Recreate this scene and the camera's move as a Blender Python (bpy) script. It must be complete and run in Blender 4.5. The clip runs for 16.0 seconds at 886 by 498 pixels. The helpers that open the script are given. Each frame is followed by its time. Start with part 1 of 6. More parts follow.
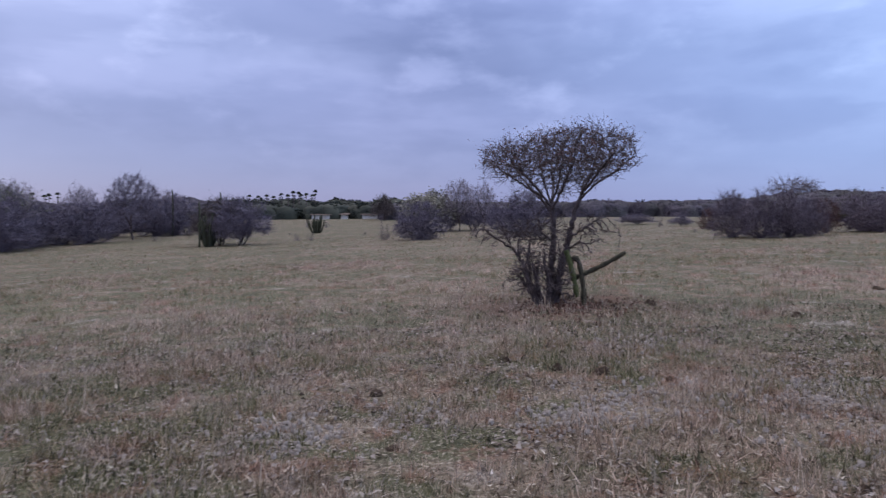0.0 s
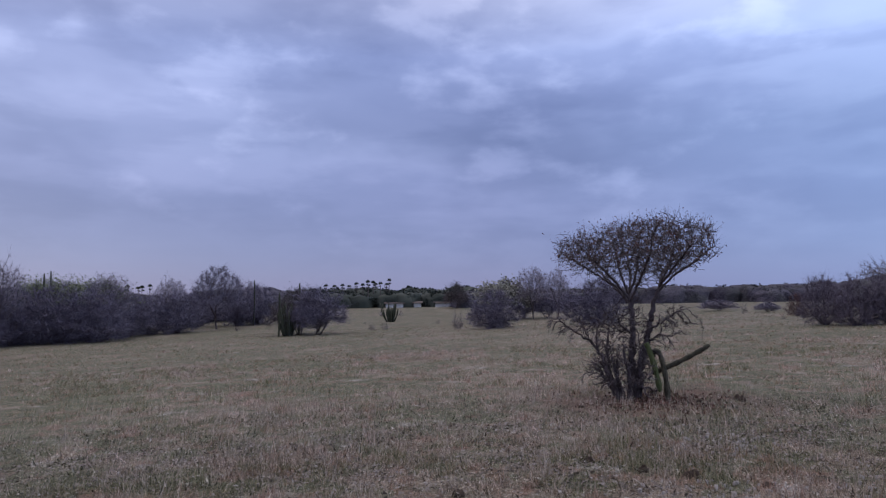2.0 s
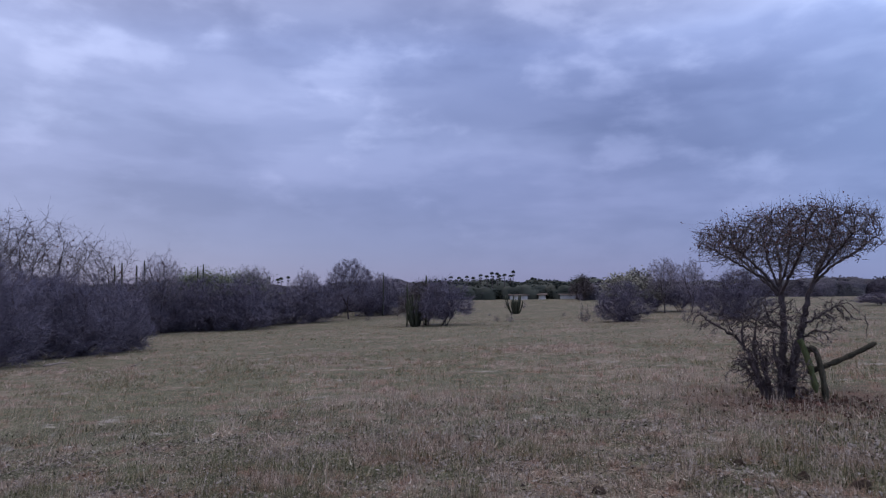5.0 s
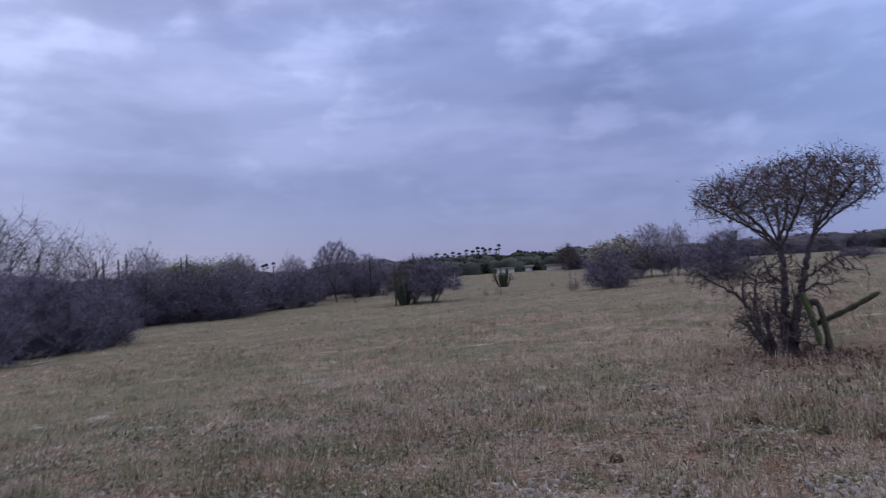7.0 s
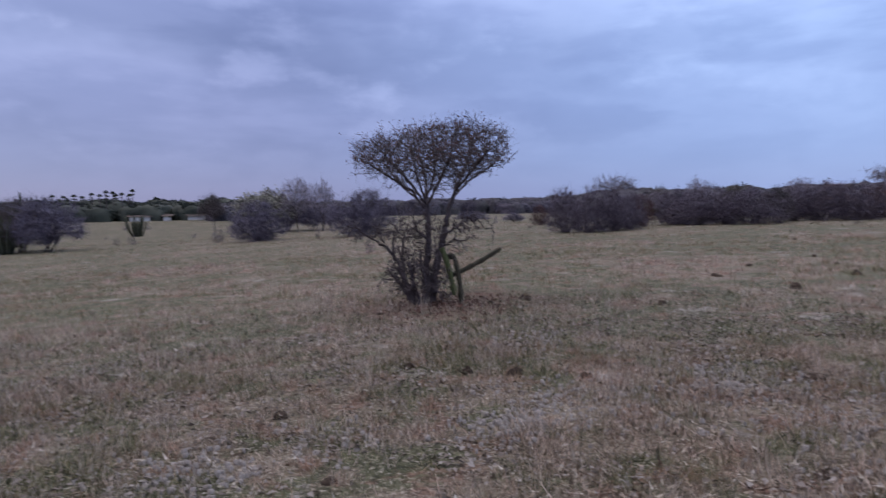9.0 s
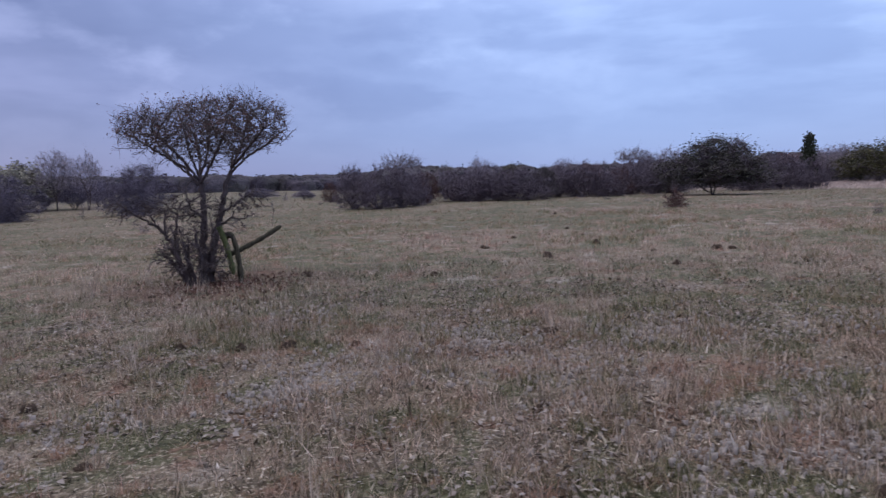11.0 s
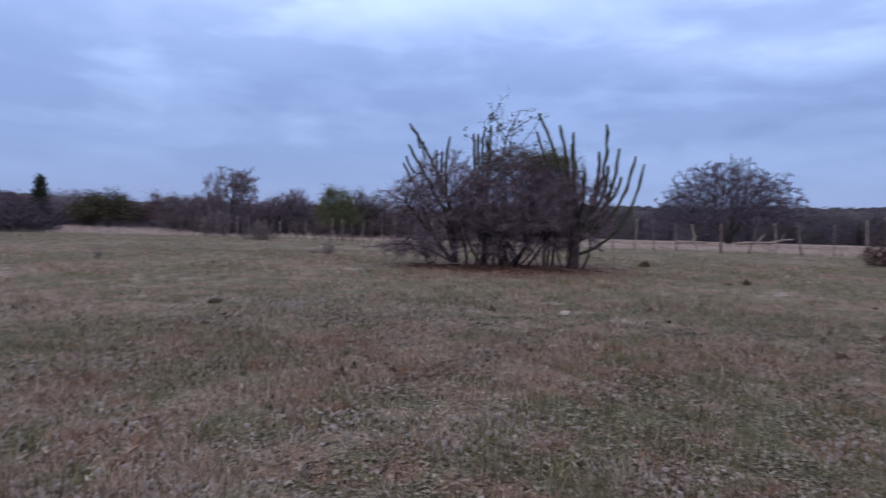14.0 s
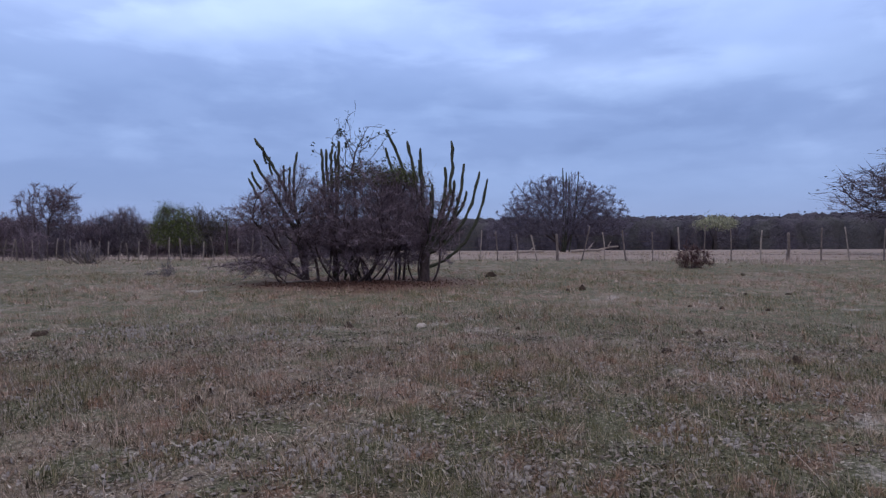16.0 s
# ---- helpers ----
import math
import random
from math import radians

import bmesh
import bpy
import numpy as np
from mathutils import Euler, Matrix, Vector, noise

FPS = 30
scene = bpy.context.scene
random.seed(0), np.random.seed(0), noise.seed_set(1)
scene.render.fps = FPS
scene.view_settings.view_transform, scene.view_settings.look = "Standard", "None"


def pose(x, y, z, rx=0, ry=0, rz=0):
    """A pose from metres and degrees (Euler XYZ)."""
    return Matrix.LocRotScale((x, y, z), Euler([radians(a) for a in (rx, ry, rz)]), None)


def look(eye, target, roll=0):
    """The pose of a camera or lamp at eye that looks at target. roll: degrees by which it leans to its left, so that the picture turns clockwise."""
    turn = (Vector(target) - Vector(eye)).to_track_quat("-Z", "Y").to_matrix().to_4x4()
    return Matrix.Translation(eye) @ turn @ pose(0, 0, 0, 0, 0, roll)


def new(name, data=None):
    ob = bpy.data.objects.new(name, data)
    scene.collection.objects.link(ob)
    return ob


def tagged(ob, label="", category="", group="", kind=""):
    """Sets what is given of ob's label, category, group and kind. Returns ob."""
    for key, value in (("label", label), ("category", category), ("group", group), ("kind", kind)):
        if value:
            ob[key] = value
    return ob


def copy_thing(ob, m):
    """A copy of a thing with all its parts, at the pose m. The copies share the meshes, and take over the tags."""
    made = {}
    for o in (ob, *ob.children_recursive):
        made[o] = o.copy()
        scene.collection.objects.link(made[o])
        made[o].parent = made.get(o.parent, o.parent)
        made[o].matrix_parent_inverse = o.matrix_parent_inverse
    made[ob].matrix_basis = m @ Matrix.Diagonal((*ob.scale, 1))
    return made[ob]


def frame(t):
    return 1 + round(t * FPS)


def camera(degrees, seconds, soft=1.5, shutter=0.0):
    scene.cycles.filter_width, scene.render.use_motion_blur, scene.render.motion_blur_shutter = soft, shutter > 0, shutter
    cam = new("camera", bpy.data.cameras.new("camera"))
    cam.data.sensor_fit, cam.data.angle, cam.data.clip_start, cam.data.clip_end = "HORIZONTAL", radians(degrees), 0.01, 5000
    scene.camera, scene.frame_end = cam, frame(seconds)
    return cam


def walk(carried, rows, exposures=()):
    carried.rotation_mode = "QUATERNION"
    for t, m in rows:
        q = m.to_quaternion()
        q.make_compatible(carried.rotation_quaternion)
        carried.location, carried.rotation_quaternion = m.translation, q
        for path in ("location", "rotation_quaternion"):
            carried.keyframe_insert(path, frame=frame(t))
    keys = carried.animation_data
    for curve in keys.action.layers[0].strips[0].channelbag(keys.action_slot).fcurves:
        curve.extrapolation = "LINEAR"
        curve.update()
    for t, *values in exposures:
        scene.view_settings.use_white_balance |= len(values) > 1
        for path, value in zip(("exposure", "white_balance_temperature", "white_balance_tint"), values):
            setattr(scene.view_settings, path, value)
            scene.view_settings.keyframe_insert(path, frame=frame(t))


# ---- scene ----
cam = camera(67.80, 16.0, soft=1.3, shutter=0.42)
PATH = [
    (0, pose(-0.045, 0.572, 1.526, 87.28, 0.20, 0.01)),
    (0.5, pose(-0.070, 0.452, 1.540, 87.26, -0.30, 3.68)),
    (1, pose(-0.091, 0.444, 1.574, 91.09, -0.19, 5.03)),
    (1.5, pose(-0.097, 0.419, 1.603, 93.34, 0.20, 5.42)),
    (2, pose(-0.105, 0.405, 1.625, 94.89, 0.70, 6.26)),
    (2.5, pose(-0.122, 0.449, 1.615, 94.73, 0.41, 8.37)),
    (3, pose(-0.156, 0.406, 1.628, 95.20, 0.64, 12.57)),
    (3.5, pose(-0.170, 0.423, 1.623, 94.79, 0.76, 15.88)),
    (4, pose(-0.201, 0.385, 1.628, 94.44, 0.58, 17.13)),
    (4.5, pose(-0.218, 0.359, 1.627, 94.30, -0.01, 17.61)),
    (4.7, pose(-0.211, 0.379, 1.630, 94.40, 0.08, 17.27)),
    (6.8, pose(-0.421, 0.622, 1.560, 91.62, 1.38, 16.19)),
    (7, pose(-0.428, 0.686, 1.571, 92.28, 3.57, 15.76)),
    (7.5, pose(-0.458, 0.937, 1.534, 90.00, 3.32, 9.01)),
    (8, pose(-0.501, 0.984, 1.543, 90.55, 2.20, -0.99)),
    (8.5, pose(-0.607, 1.072, 1.540, 89.89, 2.22, -8.38)),
    (9, pose(-0.646, 1.120, 1.512, 87.05, 0.96, -14.42)),
    (9.2, pose(-0.639, 1.126, 1.502, 86.71, 0.28, -17.04)),
    (11.3, pose(-0.526, 0.715, 1.517, 85.32, 0.43, -34.06)),
    (11.5, pose(-0.503, 0.694, 1.516, 86.49, -0.03, -35.81)),
    (12, pose(-0.404, 0.711, 1.510, 87.03, -0.58, -46.32)),
    (12.5, pose(-0.359, 0.680, 1.515, 86.94, 0.02, -54.13)),
    (13, pose(-0.226, 0.566, 1.515, 87.49, -0.78, -70.01)),
    (13.5, pose(-0.158, 0.510, 1.523, 87.90, -1.42, -80.68)),
    (14, pose(-0.207, 0.546, 1.530, 88.85, -1.52, -92.18)),
    (14.5, pose(-0.177, 0.632, 1.533, 88.48, -0.19, -98.77)),
    (15, pose(-0.185, 0.667, 1.522, 86.29, -0.72, -103.75)),
    (15.5, pose(-0.252, 0.663, 1.546, 88.60, -0.26, -105.60)),
    (16, pose(-0.275, 0.666, 1.550, 90.24, 0.23, -105.34)),
]

walk(cam, PATH, exposures=[(0.0, 0.42, 6430, 10), (1.0, 0.33, 6470, 10), (1.5, 0.19, 6370, 10), (2.5, 0.09, 6300, 10), (3.5, 0.05, 6250, 10), (4.7, 0.07, 6260, 10), (7.0, 0.19, 6320, 10), (8.0, 0.25, 6380, 10), (9.0, 0.26, 6400, 10), (11.5, 0.31, 6430, 10), (12.0, 0.22, 6400, 10), (13.0, 0.14, 6390, 10), (14.5, 0.09, 6330, 10), (15.0, 0.24, 6300, 10), (15.5, 0.20, 6290, 10), (16.0, 0.0, 6270, 10)])

# ---- sky, sun ----
def link(tree, a, b):
    tree.links.new(a, b)


def node(tree, kind, **values):
    n = tree.nodes.new(kind)
    for k, v in values.items():
        if k in n.inputs:
            n.inputs[k].default_value = v
    return n


def maths(tree, op, a, b=None, clamp=False):
    n = tree.nodes.new("ShaderNodeMath")
    n.operation, n.use_clamp = op, clamp
    for i, v in enumerate((a, b)):
        if v is None:
            continue
        if isinstance(v, (int, float)):
            n.inputs[i].default_value = v
        else:
            link(tree, v, n.inputs[i])
    return n.outputs[0]


def mix(tree, fac, a, b, blend="MIX"):
    n = tree.nodes.new("ShaderNodeMix")
    n.data_type, n.blend_type = "RGBA", blend
    for i, v in ((0, fac), (6, a), (7, b)):
        if isinstance(v, (int, float)):
            n.inputs[i].default_value = v
        elif isinstance(v, tuple):
            n.inputs[i].default_value = (*v, 1)
        else:
            link(tree, v, n.inputs[i])
    return n.outputs[2]


def ramp(tree, fac, *stops):
    n = tree.nodes.new("ShaderNodeValToRGB")
    e = n.color_ramp.elements
    while len(e) < len(stops):
        e.new(0.5)
    for el, (p, c) in zip(e, stops):
        el.position = p
        el.color = (*c, 1) if isinstance(c, tuple) else (c, c, c, 1)
    link(tree, fac, n.inputs[0])
    return n.outputs[0]


def spread(tree, value, lo, hi, a=0.0, b=1.0):
    n = tree.nodes.new("ShaderNodeMapRange")
    n.interpolation_type = "SMOOTHSTEP"
    for i, v in ((1, lo), (2, hi), (3, a), (4, b)):
        n.inputs[i].default_value = v
    link(tree, value, n.inputs[0])
    return n.outputs[0]


SUN_UP, SUN_TURN = radians(38), radians(-60)
world = bpy.data.worlds.new("overcast_evening")
scene.world = world
world.use_nodes = True
wt = world.node_tree
wt.nodes.clear()
sky = wt.nodes.new("ShaderNodeTexSky")
sky.sky_type, sky.sun_disc = "NISHITA", False
sky.sun_elevation, sky.sun_rotation = SUN_UP, SUN_TURN
coord = wt.nodes.new("ShaderNodeTexCoord")
split = wt.nodes.new("ShaderNodeSeparateXYZ")
link(wt, coord.outputs["Generated"], split.inputs[0])
sx, sy, sz = split.outputs
up = maths(wt, "MAXIMUM", sz, 0.0)
den = maths(wt, "ADD", up, 0.14)
flat = wt.nodes.new("ShaderNodeCombineXYZ")
link(wt, maths(wt, "DIVIDE", sx, den), flat.inputs[0])
link(wt, maths(wt, "DIVIDE", sy, den), flat.inputs[1])
# degrees left of north and above the horizon
azim = maths(wt, "MULTIPLY", maths(wt, "ARCTAN2", maths(wt, "MULTIPLY", sx, -1.0), sy), 57.2958)
elev = maths(wt, "MULTIPLY", maths(wt, "ARCSINE", up), 57.2958)


def sky_noise(coords, scale, detail, rough, distortion=0.0):
    n = node(wt, "ShaderNodeTexNoise", Scale=scale, Detail=detail, Roughness=rough, Distortion=distortion)
    link(wt, coords, n.inputs["Vector"])
    return n.outputs[0]


squat = wt.nodes.new("ShaderNodeMapping")
squat.inputs["Scale"].default_value = (1.0, 1.0, 2.0)
link(wt, coord.outputs["Generated"], squat.inputs[0])
long = wt.nodes.new("ShaderNodeMapping")
long.inputs["Scale"].default_value = (1.0, 1.0, 4.2)
long.inputs["Rotation"].default_value = (0, radians(5), 0)
link(wt, coord.outputs["Generated"], long.inputs[0])
turned = wt.nodes.new("ShaderNodeMapping")
turned.inputs["Rotation"].default_value = (0, 0, radians(18))
link(wt, flat.outputs[0], turned.inputs[0])
heaps = sky_noise(squat.outputs[0], 6.5, 6.0, 0.52)
swells = sky_noise(squat.outputs[0], 3.4, 4.0, 0.5)
bars = sky_noise(long.outputs[0], 3.6, 5.0, 0.5, 0.15)
sheets = sky_noise(turned.outputs[0], 1.1, 4.0, 0.5)


def times_mix(fac, colour, factor):
    return mix(wt, fac, colour, mix(wt, 1.0, colour, factor, "MULTIPLY"))


def bank(az, el, half_az, half_el, slope, inner=0.35, outer=1.35, torn=1.5):
    """A large cloud bank: 1 at its heart, 0 outside, with a torn edge; degrees."""
    du = maths(wt, "SUBTRACT", azim, az)
    dv = maths(wt, "SUBTRACT", maths(wt, "SUBTRACT", elev, el), maths(wt, "MULTIPLY", du, slope))
    u2 = maths(wt, "POWER", maths(wt, "ABSOLUTE", maths(wt, "DIVIDE", du, half_az)), 2.0)
    v2 = maths(wt, "POWER", maths(wt, "ABSOLUTE", maths(wt, "DIVIDE", dv, half_el)), 2.0)
    r = maths(wt, "SQRT", maths(wt, "ADD", u2, v2))
    r = maths(wt, "ADD", r, maths(wt, "MULTIPLY", maths(wt, "SUBTRACT", heaps, 0.5), torn))
    r = maths(wt, "ADD", r, maths(wt, "MULTIPLY", maths(wt, "SUBTRACT", bars, 0.5), torn))
    return spread(wt, r, inner, outer, 1.0, 0.0)


# north is heaped and lilac, east is smooth and blue
north = spread(wt, sx, -0.1, 0.80, 1.0, 0.0)
clear_low = spread(wt, up, 0.03, 0.17, 0.15, 1.0)
height = ramp(wt, up, (0.0, (0.158, 0.202, 0.412)), (0.08, (0.174, 0.236, 0.466)), (0.24, (0.245, 0.332, 0.604)),
              (0.36, (0.375, 0.48, 0.84)), (0.62, (0.78, 0.80, 0.98)), (1.0, (1.06, 1.02, 1.06)))
lilac = mix(wt, spread(wt, up, 0.10, 0.42), (0.72, 0.592, 0.64), (0.70, 0.64, 0.645))
height = mix(wt, north, height, mix(wt, 1.0, height, lilac, "MULTIPLY"))
lit = mix(wt, 1.0, height, (1.36, 1.375, 1.31), "MULTIPLY")
lumpy = maths(wt, "MULTIPLY", clear_low, spread(wt, sx, -0.1, 0.85, 1.0, 0.35))
lit = times_mix(maths(wt, "MULTIPLY", spread(wt, swells, 0.42, 0.60), maths(wt, "MULTIPLY", lumpy, 0.55)), lit, (0.62, 0.64, 0.72))
lit = times_mix(maths(wt, "MULTIPLY", spread(wt, heaps, 0.50, 0.68), maths(wt, "MULTIPLY", lumpy, 0.75)), lit, (1.52, 1.46, 1.32))
lit = times_mix(maths(wt, "MULTIPLY", spread(wt, bars, 0.44, 0.60), maths(wt, "MULTIPLY", clear_low, 0.60)), lit, (0.70, 0.72, 0.79))
lit = times_mix(maths(wt, "MULTIPLY", spread(wt, sheets, 0.42, 0.62), maths(wt, "MULTIPLY", clear_low, 0.30)), lit, (1.30, 1.25, 1.18))
# the long dark bank over the north, the one above it, and the bright gaps to the east
lit = times_mix(maths(wt, "MULTIPLY", bank(-2, 15.2, 27, 4.2, 0.13), 0.62), lit, (0.60, 0.63, 0.71))
lit = times_mix(maths(wt, "MULTIPLY", bank(34, 24.0, 32, 3.6, 0.02), 0.95), lit, (0.62, 0.64, 0.72))
lit = times_mix(maths(wt, "MULTIPLY", bank(-112, 10.5, 34, 3.6, 0.0), 0.45), lit, (0.72, 0.74, 0.80))
lit = times_mix(maths(wt, "MULTIPLY", bank(22, 14.0, 17, 5.0, 0.05), 0.30), lit, (1.45, 1.38, 1.26))
lit = times_mix(maths(wt, "MULTIPLY", bank(-30, 17.5, 14, 4.0, 0.10), 0.28), lit, (1.45, 1.40, 1.26))
lit = times_mix(maths(wt, "MULTIPLY", bank(-76, 19.5, 22, 3.0, -0.04), 0.48), lit, (1.55, 1.48, 1.30))
lit = times_mix(maths(wt, "MULTIPLY", bank(-117, 14.8, 13, 1.8, 0.05), 0.55), lit, (1.55, 1.46, 1.32))
both = mix(wt, 0.015, lit, sky.outputs[0])
back = node(wt, "ShaderNodeBackground", Strength=1.0)
link(wt, both, back.inputs[0])
link(wt, back.outputs[0], wt.nodes.new("ShaderNodeOutputWorld").inputs[0])

sun = new("sun", bpy.data.lights.new("sun", "SUN"))
sun.data.energy, sun.data.angle, sun.data.color = 0.50, radians(60), (1.0, 0.84, 0.72)
sun.matrix_world = look((0, 0, 50), (50 * math.cos(SUN_UP) * math.sin(-SUN_TURN), -50 * math.cos(SUN_UP) * math.cos(SUN_TURN), 50 - 50 * math.sin(SUN_UP)))


# ---- materials ----
def shader(name, rough=0.9):
    m = bpy.data.materials.new(name)
    m.use_nodes = True
    t = m.node_tree
    b = t.nodes["Principled BSDF"]
    b.inputs["Roughness"].default_value = rough
    b.inputs["Specular IOR Level"].default_value = 0.2
    return m, t, b


def place_of(t, scale=1.0):
    g = t.nodes.new("ShaderNodeNewGeometry")
    return g.outputs["Position"], g.outputs["Random Per Island"]


def noise_at(t, vector, scale, detail=4.0, rough=0.55, shift=0.0, stretch=None):
    n = node(t, "ShaderNodeTexNoise", Scale=scale, Detail=detail, Roughness=rough)
    if shift or stretch:
        m = t.nodes.new("ShaderNodeMapping")
        m.inputs["Location"].default_value = (shift, shift * 0.7, 0)
        m.inputs["Scale"].default_value = stretch or (1, 1, 1)
        link(t, vector, m.inputs[0])
        vector = m.outputs[0]
    link(t, vector, n.inputs["Vector"])
    return n.outputs[0]


CLUMP = (19.1, -2.15)
CLUMP_TURN = -96.0


def turf_mask(t, pos):
    """Where green turf outgrows the straw: in patches, more of them to the east and west."""
    axes = t.nodes.new("ShaderNodeSeparateXYZ")
    link(t, pos, axes.inputs[0])
    more = maths(t, "ADD", spread(t, axes.outputs[0], 4.0, 15.0, 0.0, 0.015), spread(t, axes.outputs[0], -9.0, -1.0, 0.03, 0.0))
    patch = maths(t, "ADD", maths(t, "MULTIPLY", noise_at(t, pos, 0.22, 4, 0.6, shift=3), 0.4), maths(t, "MULTIPLY", noise_at(t, pos, 1.7, 6, 0.7, shift=11), 0.6))
    return spread(t, maths(t, "ADD", patch, more), 0.450, 0.525)


def ground_colour(t, pos):
    """Straw, grey-green turf, red earth and pale bare crust, laid out in patches."""
    straw = ramp(t, noise_at(t, pos, 2.3, 6), (0.25, (0.125, 0.106, 0.082)), (0.5, (0.205, 0.174, 0.134)), (0.8, (0.32, 0.275, 0.215)))
    green = ramp(t, noise_at(t, pos, 3.1, 5, shift=7), (0.3, (0.066, 0.071, 0.042)), (0.7, (0.142, 0.146, 0.087)))
    col = mix(t, turf_mask(t, pos), straw, green)
    red = ramp(t, noise_at(t, pos, 9.0, 4), (0.3, (0.13, 0.082, 0.064)), (0.7, (0.27, 0.172, 0.132)))
    col = mix(t, spread(t, noise_at(t, pos, 2.4, 6, 0.70, shift=21), 0.51, 0.63, 0.0, 0.78), col, red)
    pale = ramp(t, noise_at(t, pos, 22.0, 3), (0.3, (0.30, 0.28, 0.26)), (0.75, (0.52, 0.49, 0.46)))
    col = mix(t, spread(t, noise_at(t, pos, 1.1, 7, 0.72, shift=40), 0.58, 0.68, 0.0, 0.85), col, pale)
    return col


def litter_ring(t, pos, x, y, r0, r1):
    d = t.nodes.new("ShaderNodeVectorMath")
    d.operation = "DISTANCE"
    flatpos = t.nodes.new("ShaderNodeVectorMath")
    flatpos.operation = "MULTIPLY"
    flatpos.inputs[1].default_value = (1, 1, 0)
    link(t, pos, flatpos.inputs[0])
    link(t, flatpos.outputs[0], d.inputs[0])
    d.inputs[1].default_value = (x, y, 0)
    wobble = maths(t, "MULTIPLY", noise_at(t, pos, 0.9, 5), 2.2)
    return spread(t, maths(t, "ADD", d.outputs["Value"], wobble), r0 + 1.1, r1 + 1.1, 1.0, 0.0)


def make_ground():
    m, t, b = shader("dry_pasture", 0.95)
    pos, _ = place_of(t)
    col = ground_colour(t, pos)
    col = mix(t, spread(t, noise_at(t, pos, 26, 5, 0.7), 0.44, 0.58, 0.0, 0.8), col, mix(t, 1.0, col, (0.33, 0.32, 0.31), "MULTIPLY"))
    col = mix(t, spread(t, noise_at(t, pos, 38, 4, 0.7, shift=9), 0.55, 0.63, 0.0, 0.7), col, (0.47, 0.43, 0.365))
    # ungrazed straw land beyond the fence and far off
    bleached = ramp(t, noise_at(t, pos, 0.7, 6, 0.7), (0.3, (0.18, 0.144, 0.130)), (0.7, (0.325, 0.268, 0.243)))
    axes = t.nodes.new("ShaderNodeSeparateXYZ")
    link(t, pos, axes.inputs[0])
    px, py = axes.outputs[0], axes.outputs[1]
    d1 = maths(t, "SUBTRACT", maths(t, "MULTIPLY", px, 0.976), maths(t, "MULTIPLY", py, 0.219))
    d2 = maths(t, "SUBTRACT", maths(t, "MULTIPLY", px, 0.502), maths(t, "MULTIPLY", py, 0.865))
    beyond = maths(t, "MULTIPLY", spread(t, d1, 34.3, 36.0), spread(t, d2, 24.1, 26.0))
    span = t.nodes.new("ShaderNodeVectorMath")
    span.operation = "LENGTH"
    link(t, pos, span.inputs[0])
    far_east = maths(t, "MULTIPLY", spread(t, span.outputs["Value"], 62.0, 74.0), spread(t, px, 50.0, 66.0))
    beyond = maths(t, "MAXIMUM", beyond, far_east)
    col = mix(t, maths(t, "MULTIPLY", beyond, 0.9), col, bleached)
    litter = ramp(t, noise_at(t, pos, 25, 4), (0.3, (0.06, 0.034, 0.027)), (0.7, (0.17, 0.092, 0.072)))
    col = mix(t, maths(t, "MULTIPLY", litter_ring(t, pos, CLUMP[0] - 0.2, CLUMP[1], 2.2, 4.4), 0.8), col, litter)
    col = mix(t, maths(t, "MULTIPLY", litter_ring(t, pos, 2.0, 11.3, 0.6, 2.4), 0.7), col, litter)
    link(t, col, b.inputs["Base Color"])
    bump = node(t, "ShaderNodeBump", Strength=0.7, Distance=0.03)
    link(t, noise_at(t, pos, 18, 6, 0.7), bump.inputs["Height"])
    link(t, bump.outputs[0], b.inputs["Normal"])
    return m


def make_blades(name, tint):
    m, t, b = shader(name, 0.8)
    pos, rnd = place_of(t)
    dry = ramp(t, rnd, (0.0, (0.085, 0.072, 0.055)), (0.35, (0.235, 0.190, 0.135)), (0.65, (0.44, 0.362, 0.262)), (1.0, (0.74, 0.655, 0.53)))
    wet = ramp(t, rnd, (0.0, (0.054, 0.064, 0.029)), (0.5, (0.170, 0.180, 0.086)), (0.8, (0.31, 0.30, 0.175)), (1.0, (0.58, 0.54, 0.40)))
    col = mix(t, turf_mask(t, pos), dry, wet)
    rust = ramp(t, rnd, (0.0, (0.15, 0.090, 0.062)), (1.0, (0.49, 0.315, 0.215)))
    col = mix(t, spread(t, noise_at(t, pos, 2.4, 6, 0.70, shift=21), 0.51, 0.63, 0.0, 0.78), col, rust)
    col = mix(t, 1.0, col, tint, "MULTIPLY")
    link(t, col, b.inputs["Base Color"])
    return m


def make_bark(name, lo, hi, scale=14.0):
    m, t, b = shader(name, 0.9)
    pos, _ = place_of(t)
    col = ramp(t, noise_at(t, pos, scale, 5, 0.65, stretch=(1, 1, 0.35)), (0.3, lo), (0.7, hi))
    link(t, col, b.inputs["Base Color"])
    bump = node(t, "ShaderNodeBump", Strength=0.6, Distance=0.01)
    link(t, noise_at(t, pos, scale * 3, 5, stretch=(1, 1, 0.3)), bump.inputs["Height"])
    link(t, bump.outputs[0], b.inputs["Normal"])
    return m


def make_leaf(name, *stops, rough=0.75):
    m, t, b = shader(name, rough)
    pos, rnd = place_of(t)
    each = tuple((i / (len(stops) - 1), c) for i, c in enumerate(stops))
    col = ramp(t, rnd, *each)
    col = mix(t, spread(t, noise_at(t, pos, 0.9, 3), 0.3, 0.7, 0.0, 0.3), col, mix(t, 1.0, col, (0.55, 0.52, 0.5), "MULTIPLY"))
    link(t, col, b.inputs["Base Color"])
    return m


